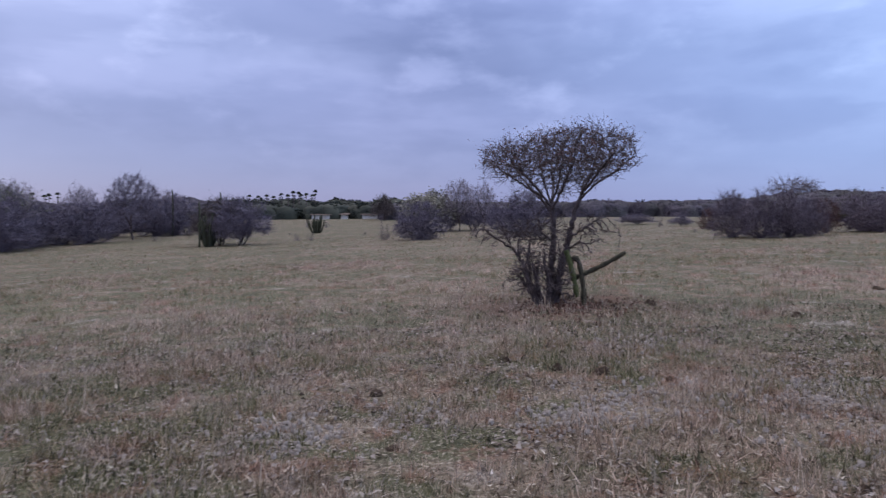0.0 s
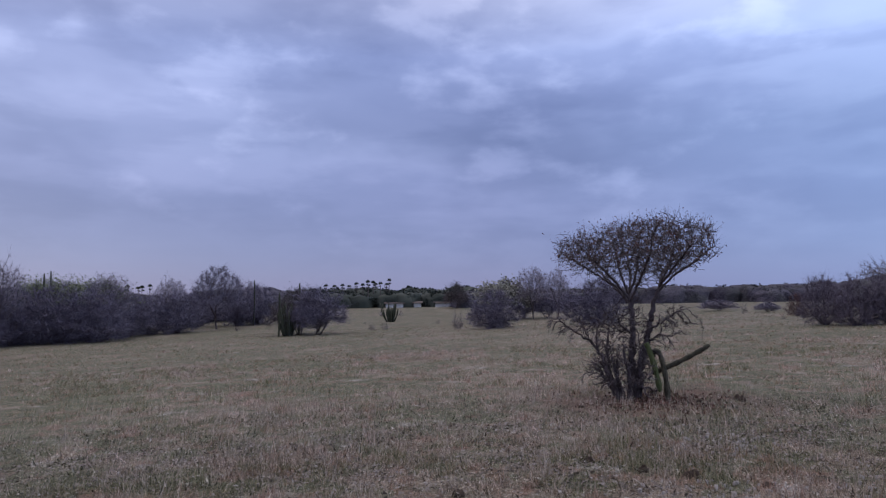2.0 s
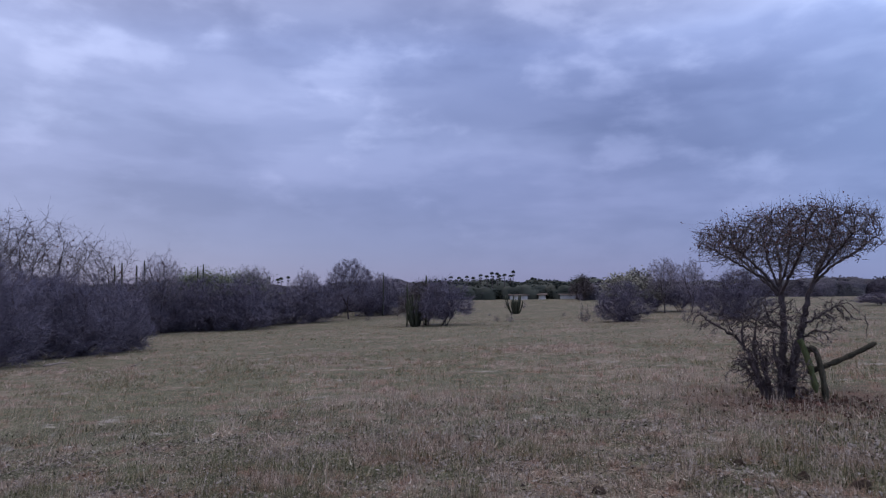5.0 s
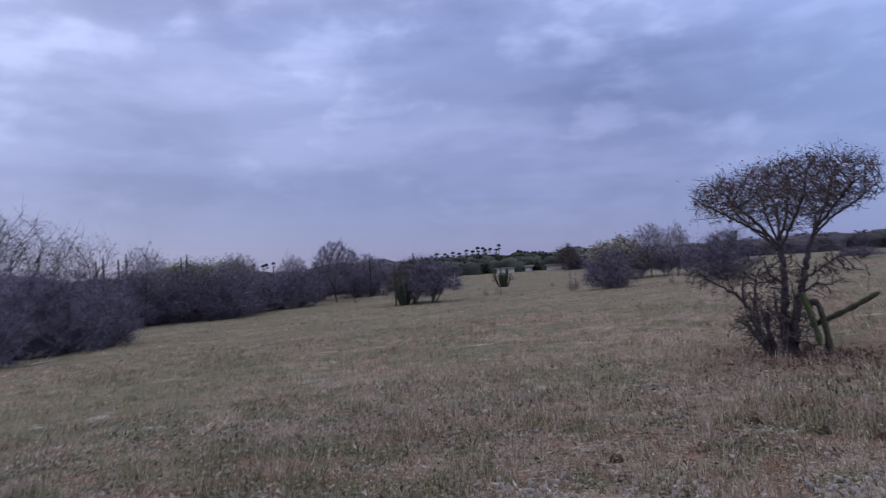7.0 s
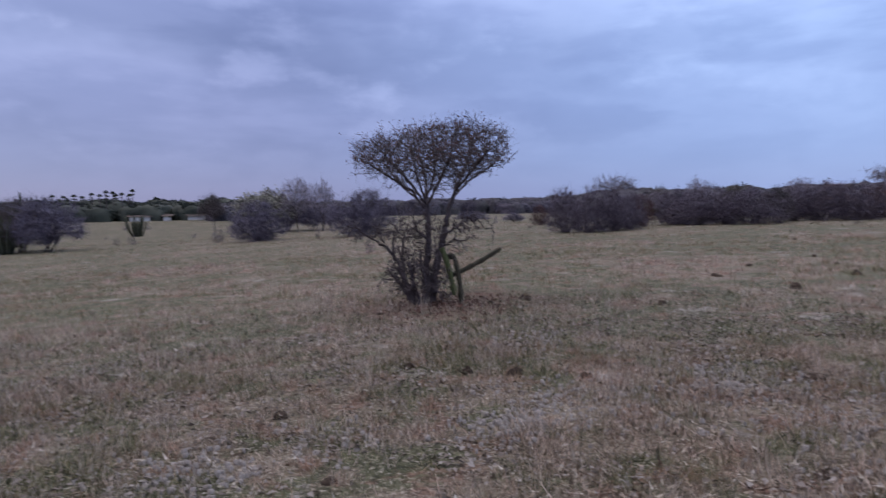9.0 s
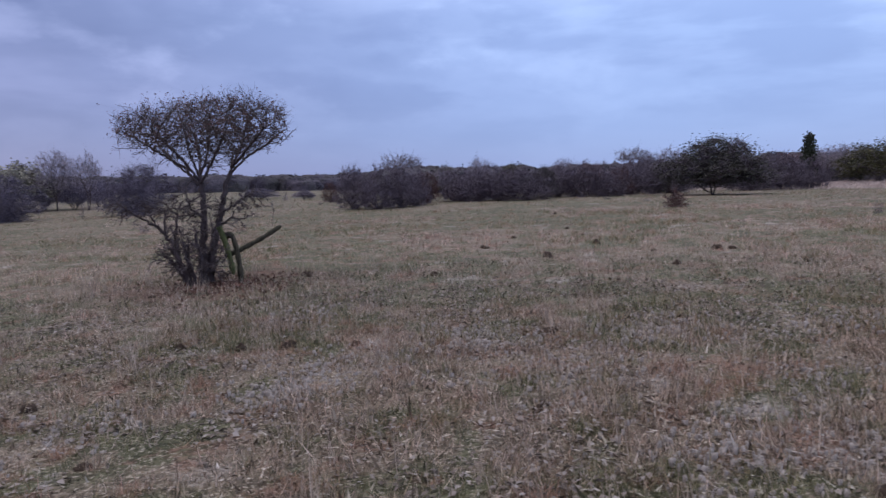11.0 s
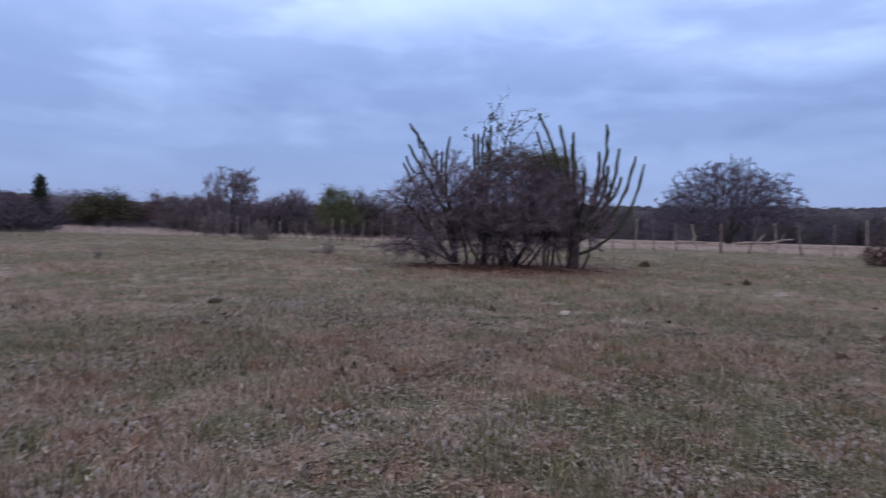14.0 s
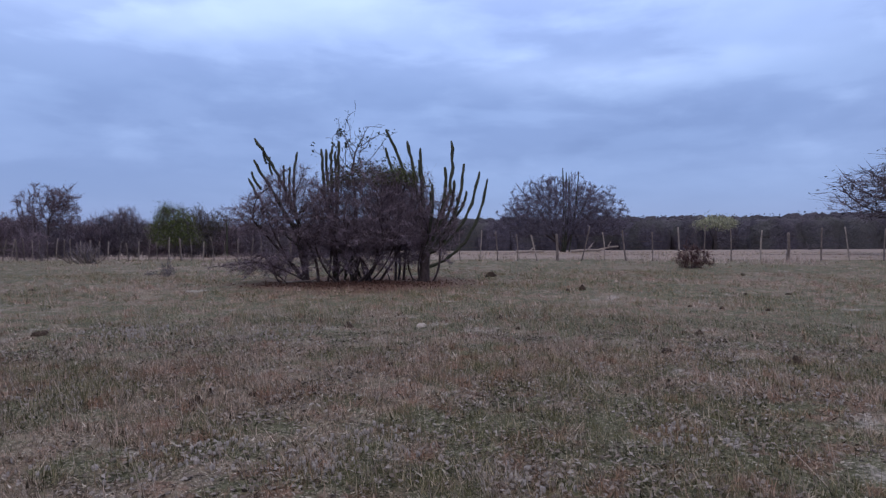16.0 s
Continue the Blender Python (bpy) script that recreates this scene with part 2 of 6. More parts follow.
GROUND = make_ground()
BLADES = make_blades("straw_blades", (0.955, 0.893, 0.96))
# mid and far copy, colour lightened because upright blades catch too little light
BLADES_FAR = make_blades("lightened_blades", (1.07, 0.985, 1.11))
STALKS = make_leaf("pale_straw_stalks", (0.20, 0.165, 0.135), (0.36, 0.305, 0.255), (0.56, 0.49, 0.42))


def make_flecks():
    """Broken straw and dead leaves, from dark brown to bleached grey."""
    m, t, b = shader("bleached_litter", 0.85)
    pos, rnd = place_of(t)
    dry = ramp(t, rnd, (0.0, (0.05, 0.038, 0.030)), (0.35, (0.14, 0.112, 0.085)), (0.7, (0.28, 0.235, 0.185)), (0.9, (0.42, 0.375, 0.315)), (1.0, (0.60, 0.56, 0.51)))
    wet = ramp(t, rnd, (0.0, (0.04, 0.042, 0.026)), (0.4, (0.105, 0.108, 0.070)), (0.8, (0.20, 0.19, 0.14)), (1.0, (0.44, 0.42, 0.37)))
    col = mix(t, turf_mask(t, pos), dry, wet)
    rust = ramp(t, rnd, (0.0, (0.06, 0.036, 0.028)), (0.6, (0.20, 0.128, 0.10)), (1.0, (0.38, 0.29, 0.24)))
    col = mix(t, spread(t, noise_at(t, pos, 2.4, 6, 0.70, shift=21), 0.51, 0.63, 0.0, 0.78), col, rust)
    pale = ramp(t, rnd, (0.0, (0.16, 0.145, 0.13)), (1.0, (0.62, 0.59, 0.56)))
    col = mix(t, spread(t, noise_at(t, pos, 1.1, 7, 0.72, shift=40), 0.57, 0.66, 0.0, 0.9), col, pale)
    link(t, col, b.inputs["Base Color"])
    return m


FLECKS = make_flecks()
BARK = make_bark("grey_bark", (0.040, 0.034, 0.038), (0.128, 0.107, 0.114))
BARK_DARK = make_bark("dark_brown_bark", (0.032, 0.025, 0.027), (0.100, 0.079, 0.079))
BARK_PALE = make_bark("weathered_pale_wood", (0.16, 0.135, 0.125), (0.40, 0.355, 0.33))
BARK_POST = make_bark("grey_post_wood", (0.085, 0.070, 0.068), (0.24, 0.205, 0.195))
TWIG = make_leaf("grey_twigs", (0.088, 0.078, 0.100), (0.170, 0.152, 0.184), (0.275, 0.250, 0.290))
TWIG_DARK = make_leaf("dark_twigs", (0.074, 0.066, 0.086), (0.137, 0.122, 0.152), (0.225, 0.204, 0.240))
TWIG_DEEP = make_leaf("deep_twigs", (0.036, 0.031, 0.035), (0.078, 0.067, 0.074), (0.14, 0.122, 0.13))
TWIG_BROWN = make_leaf("brown_grey_twigs", (0.052, 0.044, 0.048), (0.105, 0.088, 0.094), (0.175, 0.150, 0.156))
TWIG_MAUVE = make_leaf("mauve_grey_twigs", (0.098, 0.077, 0.101), (0.188, 0.150, 0.190), (0.305, 0.250, 0.302))
TWIG_DUSK = make_leaf("dusky_blue_grey_twigs", (0.078, 0.071, 0.107), (0.146, 0.134, 0.190), (0.240, 0.222, 0.300))
TWIG_DIM = make_leaf("dim_mauve_twigs", (0.070, 0.060, 0.084), (0.136, 0.117, 0.156), (0.225, 0.197, 0.248))
# far twigs: the haze of distance is put into the colour as pale lilac
TWIG_HAZED = make_leaf("hazed_lilac_twigs", (0.15, 0.136, 0.178), (0.25, 0.228, 0.285), (0.36, 0.332, 0.395))
STRAW_PALE = make_leaf("pale_pink_straw", (0.36, 0.30, 0.28), (0.53, 0.455, 0.43), (0.72, 0.64, 0.60))
STRAW = make_leaf("bleached_straw", (0.29, 0.235, 0.213), (0.43, 0.36, 0.33), (0.60, 0.52, 0.48))
FLAKE = make_leaf("curled_grey_leaves", (0.10, 0.085, 0.075), (0.17, 0.142, 0.125), (0.25, 0.222, 0.205), (0.34, 0.318, 0.305))
LEAF_GROVE = make_leaf("hazy_grove_leaves", (0.022, 0.030, 0.026), (0.036, 0.045, 0.038), (0.056, 0.066, 0.056))
CRUST = make_bark("pale_crust", (0.20, 0.186, 0.178), (0.38, 0.356, 0.340), 30.0)
TWIG_RED = make_leaf("reddish_twigs", (0.045, 0.026, 0.028), (0.095, 0.052, 0.054), (0.145, 0.084, 0.084))
LEAF_BROWN = make_leaf("dry_brown_leaves", (0.064, 0.036, 0.039), (0.126, 0.067, 0.066), (0.198, 0.114, 0.105))
LEAF_GREEN = make_leaf("fresh_green_leaves", (0.055, 0.075, 0.028), (0.11, 0.14, 0.05), (0.18, 0.21, 0.085))
LEAF_FRESH = make_leaf("dull_fresh_leaves", (0.115, 0.140, 0.075), (0.165, 0.195, 0.105), (0.22, 0.248, 0.14))
LEAF_OLIVE = make_leaf("olive_leaves", (0.035, 0.042, 0.02), (0.075, 0.08, 0.04), (0.12, 0.115, 0.06))
LEAF_DEEP = make_leaf("deep_green_leaves", (0.018, 0.025, 0.018), (0.036, 0.046, 0.031), (0.064, 0.074, 0.05))
LEAF_DULL = make_leaf("dull_dark_leaves", (0.034, 0.037, 0.034), (0.060, 0.062, 0.053), (0.090, 0.091, 0.075))
LEAF_PALE = make_leaf("pale_grey_green_leaves", (0.24, 0.27, 0.18), (0.36, 0.39, 0.27), (0.48, 0.50, 0.37))
LEAF_STRAW = make_leaf("pale_yellow_leaves", (0.20, 0.20, 0.165), (0.28, 0.28, 0.23), (0.36, 0.36, 0.30))


def make_woods():
    """Crowns of far leafless woods: distance haze painted in as lilac grey, mottled from tree to tree and within each
    crown.
    """
    m, t, b = shader("hazed_woods_crowns", 0.95)
    pos, rnd = place_of(t)
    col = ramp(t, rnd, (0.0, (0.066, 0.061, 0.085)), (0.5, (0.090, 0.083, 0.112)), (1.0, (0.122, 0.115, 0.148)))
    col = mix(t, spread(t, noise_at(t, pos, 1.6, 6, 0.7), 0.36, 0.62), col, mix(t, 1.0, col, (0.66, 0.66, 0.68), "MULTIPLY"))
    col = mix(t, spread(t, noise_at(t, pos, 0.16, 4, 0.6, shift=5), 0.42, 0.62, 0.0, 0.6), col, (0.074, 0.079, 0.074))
    link(t, col, b.inputs["Base Color"])
    bump = node(t, "ShaderNodeBump", Strength=1.0, Distance=0.6)
    link(t, noise_at(t, pos, 1.3, 6, 0.7, shift=2), bump.inputs["Height"])
    link(t, bump.outputs[0], b.inputs["Normal"])
    return m


WOODS = make_woods()
CACTUS = make_bark("cactus_skin", (0.034, 0.042, 0.033), (0.090, 0.096, 0.066), 9.0)
CACTUS_GREEN = make_bark("green_cactus_skin", (0.045, 0.062, 0.028), (0.115, 0.135, 0.062), 22.0)
CACTUS_GREY = make_bark("grey_cactus_skin", (0.022, 0.024, 0.019), (0.115, 0.108, 0.078), 34.0)
DUNG = make_bark("dry_dung", (0.022, 0.016, 0.013), (0.075, 0.055, 0.042), 30.0)
STONE = make_bark("pale_stone", (0.30, 0.27, 0.25), (0.52, 0.48, 0.44), 16.0)
PLASTER = make_bark("white_plaster", (0.55, 0.55, 0.55), (0.80, 0.80, 0.80), 3.0)
TILES = make_bark("clay_roof", (0.085, 0.070, 0.068), (0.16, 0.13, 0.12), 6.0)
WIRE = make_bark("rusty_wire", (0.06, 0.045, 0.04), (0.14, 0.11, 0.10), 40.0)


# ---- mesh helpers ----
def smooth_step(a, b, r):
    u = np.clip((r - a) / (b - a), 0, 1)
    return u * u * (3 - 2 * u)


SLOPE = math.tan(radians(2.0))


def ground_z(x, y):
    """Height of the land: it climbs gently to the east and rises like a shallow bowl far off."""
    x, y = np.asarray(x, float), np.asarray(y, float)
    r, a = np.hypot(x, y), np.abs(x)
    north = np.where(a < 14, a, 14 + 12 * np.tanh((a - 14) / 12))
    south = np.where(a < 30, a, 30 + 12 * np.tanh((a - 30) / 12))
    k = np.where(x > 0, smooth_step(-15, 5, y), 0)
    w = 1 - smooth_step(50, 150, r)
    return SLOPE * np.sign(x) * (k * north + (1 - k) * south) * w + 1.75 * (1 - w)


def gz(x, y):
    return float(ground_z(x, y))


def mesh_of(name, verts, faces):
    """A mesh from arrays of corners and of triangles or quads."""
    me = bpy.data.meshes.new(name)
    verts, faces = np.asarray(verts, np.float32), np.asarray(faces, np.int32)
    k = faces.shape[1]
    me.vertices.add(len(verts))
    me.vertices.foreach_set("co", verts.ravel())
    me.loops.add(faces.size)
    me.loops.foreach_set("vertex_index", faces.ravel())
    me.polygons.add(len(faces))
    me.polygons.foreach_set("loop_start", np.arange(0, faces.size, k, dtype=np.int32))
    me.polygons.foreach_set("loop_total", np.full(len(faces), k, np.int32))
    me.update(calc_edges=True)
    me.validate()
    return me


def part(name, me, material, parent, label=""):
    ob = new(name, me)
    me.materials.clear()
    me.materials.append(material)
    ob.parent = parent
    if label:
        tagged(ob, label)
    return ob


def thing(name, m, label, category, group="", kind=""):
    ob = new(name)
    ob.empty_display_size = 0.2
    ob.matrix_basis = m
    return tagged(ob, label, category, group, kind)


def joined(*pieces):
    vs, fs, n = [], [], 0
    for v, f in pieces:
        vs.append(v)
        fs.append(np.asarray(f) + n)
        n += len(v)
    return np.concatenate(vs), np.concatenate(fs)


def unit(v):
    return v / np.maximum(np.linalg.norm(v, axis=-1, keepdims=True), 1e-9)


def tube(points, radii, sides=6, rng=None, rough=0.0, ribs=0, rib=0.0):
    """A closed tapered tube through the points, round or ribbed, as quads."""
    p, r = np.asarray(points, float), np.asarray(radii, float)
    d = unit(np.gradient(p, axis=0))
    ref = np.array([0.31, 0.9, 0.13])
    a = unit(np.cross(d, ref))
    b = np.cross(d, a)
    n, k = len(p), (2 * ribs if ribs else sides)
    ang = np.linspace(0, 2 * math.pi, k, endpoint=False)
    rr = np.ones(k)
    if ribs:
        rr[1::2] = 1 - rib
    ring = r[:, None] * rr[None]
    if rng is not None and rough:
        ring = ring * (1 + rng.normal(0, rough, ring.shape))
    v = p[:, None] + ring[..., None] * (np.cos(ang)[None, :, None] * a[:, None] + np.sin(ang)[None, :, None] * b[:, None])
    v = v.reshape(-1, 3)
    i, j = np.meshgrid(np.arange(n - 1), np.arange(k), indexing="ij")
    q = np.stack([i * k + j, i * k + (j + 1) % k, (i + 1) * k + (j + 1) % k, (i + 1) * k + j], -1).reshape(-1, 4)
    v = np.concatenate([v, p[:1], p[-1:] + d[-1:] * r[-1] * 0.6])
    j = np.arange(k)
    low = np.stack([(j + 1) % k, j, np.full(k, n * k), np.full(k, n * k)], -1)
    top = np.stack([(n - 1) * k + j, (n - 1) * k + (j + 1) % k, np.full(k, n * k + 1), np.full(k, n * k + 1)], -1)
    f = np.concatenate([q, low, top])
    tris = np.concatenate([f[:, [0, 1, 2]], f[:len(q), [0, 2, 3]]])
    return v, tris


def bow(a, b, lift=(0, 0, 0), n=7):
    """Points on an arc from a to b that bulges by lift."""
    s = np.linspace(0, 1, n)[:, None]
    return (1 - s) * np.array(a, float) + s * np.array(b, float) + 4 * s * (1 - s) * np.array(lift, float)


def colonize(rng, pts, stems, step, reach, kill, rounds=80, inertia=0.0, jitter=0.16):
    """Grow limbs from the stems towards scattered points. Returns the knots and each knot's parent."""
    nodes, parent = [], []
    for s in stems:
        s = np.asarray(s, float)
        length = np.linalg.norm(np.diff(s, axis=0), axis=1)
        cum = np.concatenate([[0], np.cumsum(length)])
        u = np.linspace(0, cum[-1], max(2, int(cum[-1] / step) + 1))
        q = np.stack([np.interp(u, cum, s[:, i]) for i in range(3)], -1)
        for j, p in enumerate(q):
            if j == 0 and p[2] > 0.25 and nodes:
                old = int(np.linalg.norm(np.array(nodes) - p, axis=1).argmin())
                nodes.append(p)
                parent.append(old)
                continue
            nodes.append(p)
            parent.append(-1 if j == 0 else len(nodes) - 2)
    nodes, parent = np.array(nodes), list(parent)
    near = np.full(len(pts), 1e9)
    who = np.zeros(len(pts), int)

    def refresh(first):
        d = np.linalg.norm(pts[:, None] - nodes[None, first:], axis=2)
        k = d.argmin(1)
        dd = d[np.arange(len(pts)), k]
        better = dd < near
        near[better] = dd[better]
        who[better] = k[better] + first

    refresh(0)
    kids = {}
    for _ in range(rounds):
        act = (near > kill) & (near < reach)
        if not act.any():
            break
        ids, inv = np.unique(who[act], return_inverse=True)
        way = np.zeros((len(ids), 3))
        np.add.at(way, inv, unit(pts[act] - nodes[who[act]]))
        way = unit(unit(way) + rng.normal(0, jitter, way.shape))
        if inertia:
            up_ids = np.array([parent[i] for i in ids])
            way = unit(way + inertia * np.where(up_ids[:, None] >= 0, unit(nodes[ids] - nodes[np.maximum(up_ids, 0)]), 0))
        keep = np.array([kids.get(i, 0) < 4 for i in ids])
        if not keep.any():
            break
        ids, way = ids[keep], way[keep]
        for i in ids:
            kids[i] = kids.get(i, 0) + 1
        first = len(nodes)
        nodes = np.concatenate([nodes, nodes[ids] + step * way])
        parent += list(ids)
        refresh(first)
    return nodes, np.array(parent)


def skin(nodes, parent, tip, power=2.3, sides=5, cap=1.0, floor=None):
    """Limbs as one skin; returns corners, triangles and the radius at each knot."""
    n = len(nodes)
    acc = np.zeros(n)
    rad = np.zeros(n)
    main = np.full(n, -1)
    best = np.zeros(n)
    for i in range(n - 1, -1, -1):
        rad[i] = min(cap, acc[i] ** (1 / power)) if acc[i] else tip
        if floor is not None:
            rad[i] = max(rad[i], floor[i])
        p = parent[i]
        if p >= 0:
            acc[p] += rad[i] ** power
            if rad[i] > best[p]:
                best[p], main[p] = rad[i], i
    child = np.where(parent >= 0)[0]
    par = parent[child]
    d = np.zeros((n, 3))
    d[child] = unit(nodes[child] - nodes[par])
    root = np.where(parent < 0)[0]
    d[root] = (0, 0, 1)
    a = unit(np.cross(d, (0.31, 0.9, 0.13)))
    b = np.cross(d, a)
    ang = np.linspace(0, 2 * math.pi, sides, endpoint=False)
    circle = np.cos(ang)[None, :, None] * a[:, None] + np.sin(ang)[None, :, None] * b[:, None]
    rings = nodes[:, None] + rad[:, None, None] * circle
    foot = nodes[par][:, None] + np.where(main[par] == child, rad[par], rad[child] * 1.1)[:, None, None] * circle[child]
    v = np.concatenate([rings.reshape(-1, 3), foot.reshape(-1, 3)])
    lower = np.where((main[par] == child)[:, None], par[:, None] * sides, n * sides + np.arange(len(child))[:, None] * sides) + np.arange(sides)
    upper = child[:, None] * sides + np.arange(sides)
    l2, u2 = np.roll(lower, -1, 1), np.roll(upper, -1, 1)
    tris = np.concatenate([np.stack([lower, l2, u2], -1).reshape(-1, 3), np.stack([lower, u2, upper], -1).reshape(-1, 3)])
    return v, tris, rad


def twig_lengths(rng, n):
    return np.clip(np.exp(rng.normal(-0.3, 0.5, n)), 0.25, 2.2)


def twigs(rng, at, base, n, length, width, rise=0.3, spreadout=1.0, slim=False):
    """n slim pointed twigs that start near the knots."""
    k = rng.integers(0, len(at), n)
    p = at[k] + rng.normal(0, 0.02, (n, 3))
    w = unit(base[k] * (1.0 - 0.5 * spreadout) + rng.normal(0, 0.6 * spreadout, (n, 3)) + (0, 0, rise))
    ln = length * twig_lengths(rng, n)[:, None]
    side = unit(np.cross(w, rng.normal(0, 1, (n, 3))))
    wd = width * rng.uniform(0.6, 1.3, n)[:, None]
    tip = p + w * ln
    if slim:
        v = np.stack([p - side * wd / 2, p + side * wd / 2, tip], 1).reshape(-1, 3)
        return v, np.arange(n * 3).reshape(-1, 3), tip
    mid = p + w * ln * 0.55 + rng.normal(0, 1, (n, 3)) * ln * 0.07
    tip = tip + rng.normal(0, 1, (n, 3)) * ln * 0.12
    v = np.stack([p - side * wd / 2, p + side * wd / 2, mid + side * wd * 0.4, mid - side * wd * 0.4, tip], 1).reshape(-1, 3)
    o = np.arange(n)[:, None] * 5
    f = np.concatenate([o + [0, 1, 2], o + [0, 2, 3], o + [3, 2, 4]])
    return v, f, tip


def leaves(rng, at, n, size, scatter):
    """n small pointed leaves scattered about the places given."""
    p = at[rng.integers(0, len(at), n)] + rng.normal(0, scatter, (n, 3))
    u = unit(rng.normal(0, 1, (n, 3)))
    s = unit(np.cross(u, rng.normal(0, 1, (n, 3))))
    z = size * rng.uniform(0.5, 1.4, n)[:, None]
    v = np.stack([p - u * z / 2, p + s * z * 0.32, p + u * z / 2, p - s * z * 0.32], 1).reshape(-1, 3)
    o = np.arange(n)[:, None] * 4
    return v, np.concatenate([o + [0, 1, 2], o + [0, 2, 3]])


def knot_ways(nodes, parent):
    d = np.zeros_like(nodes)
    c = parent >= 0
    d[c] = unit(nodes[c] - nodes[parent[c]])
    d[~c] = (0, 0, 1)
    return d


def dome(rng, n, rx, ry, z0, z1, hollow=0.3, lump=0.0, seed=0):
    """Points in a dome of those half widths between two heights, with an uneven outline."""
    u = unit(rng.normal(0, 1, (n, 3)))
    u[:, 2] = np.abs(u[:, 2])
    r = rng.uniform(hollow ** 3, 1, n) ** (1 / 3)
    if lump:
        ph = rng.uniform(0, 6.28, 6)
        az = np.arctan2(u[:, 1], u[:, 0])
        r = r * (1 + lump * (np.sin(3 * az + ph[0]) * 0.5 + np.sin(5 * az + 4 * u[:, 2] + ph[1]) * 0.5 + np.sin(9 * az + 7 * u[:, 2] + ph[2]) * 0.35))
    return np.stack([u[:, 0] * r * rx, u[:, 1] * r * ry, z0 + u[:, 2] * r * (z1 - z0)], -1)


def place(x, y, turn=0.0, sx=1.0, sy=1.0, sz=1.0, sink=0.0):
    return Matrix.Translation((x, y, gz(x, y) - sink)) @ Matrix.Rotation(radians(turn), 4, "Z") @ Matrix.Diagonal((sx, sy, sz, 1))


# ---- the land ----
def build_ground():
    radii = np.concatenate([np.linspace(0.4, 30, 75), np.geomspace(31, 200, 45), np.geomspace(230, 3500, 14)])
    sectors = 240
    ang = np.linspace(0, 2 * math.pi, sectors, endpoint=False)
    x = np.concatenate([[0], (radii[:, None] * np.cos(ang)).ravel()])
    y = np.concatenate([[0], (radii[:, None] * np.sin(ang)).ravel()])
    bump = 0.022 * np.sin(x * 1.9 + 1.3 * np.sin(y * 0.8)) * np.sin(y * 2.3 + 0.7 * np.sin(x * 1.1)) + 0.015 * np.sin(x * 4.7 + y * 1.2) * np.sin(y * 5.3 - x)
    z = ground_z(x, y) + bump * (1 - smooth_step(20, 60, np.hypot(x, y)))
    v = np.stack([x, y, z], -1)
    i, j = np.meshgrid(np.arange(len(radii) - 1), np.arange(sectors), indexing="ij")
    a = 1 + i * sectors + j
    b = 1 + i * sectors + (j + 1) % sectors
    q = np.stack([a, a + sectors, b + sectors, b], -1).reshape(-1, 4)
    f = np.concatenate([q[:, [0, 1, 2]], q[:, [0, 2, 3]], np.stack([np.zeros(sectors, int), 1 + np.arange(sectors), 1 + (np.arange(sectors) + 1) % sectors], -1)])
    me = mesh_of("ground", v, f)
    me.polygons.foreach_set("use_smooth", np.ones(len(f), bool))
    me.materials.append(GROUND)
    tagged(new("ground", me), "dry pasture of straw grass, red earth and pale bare patches", "ground", kind="structure")


build_ground()


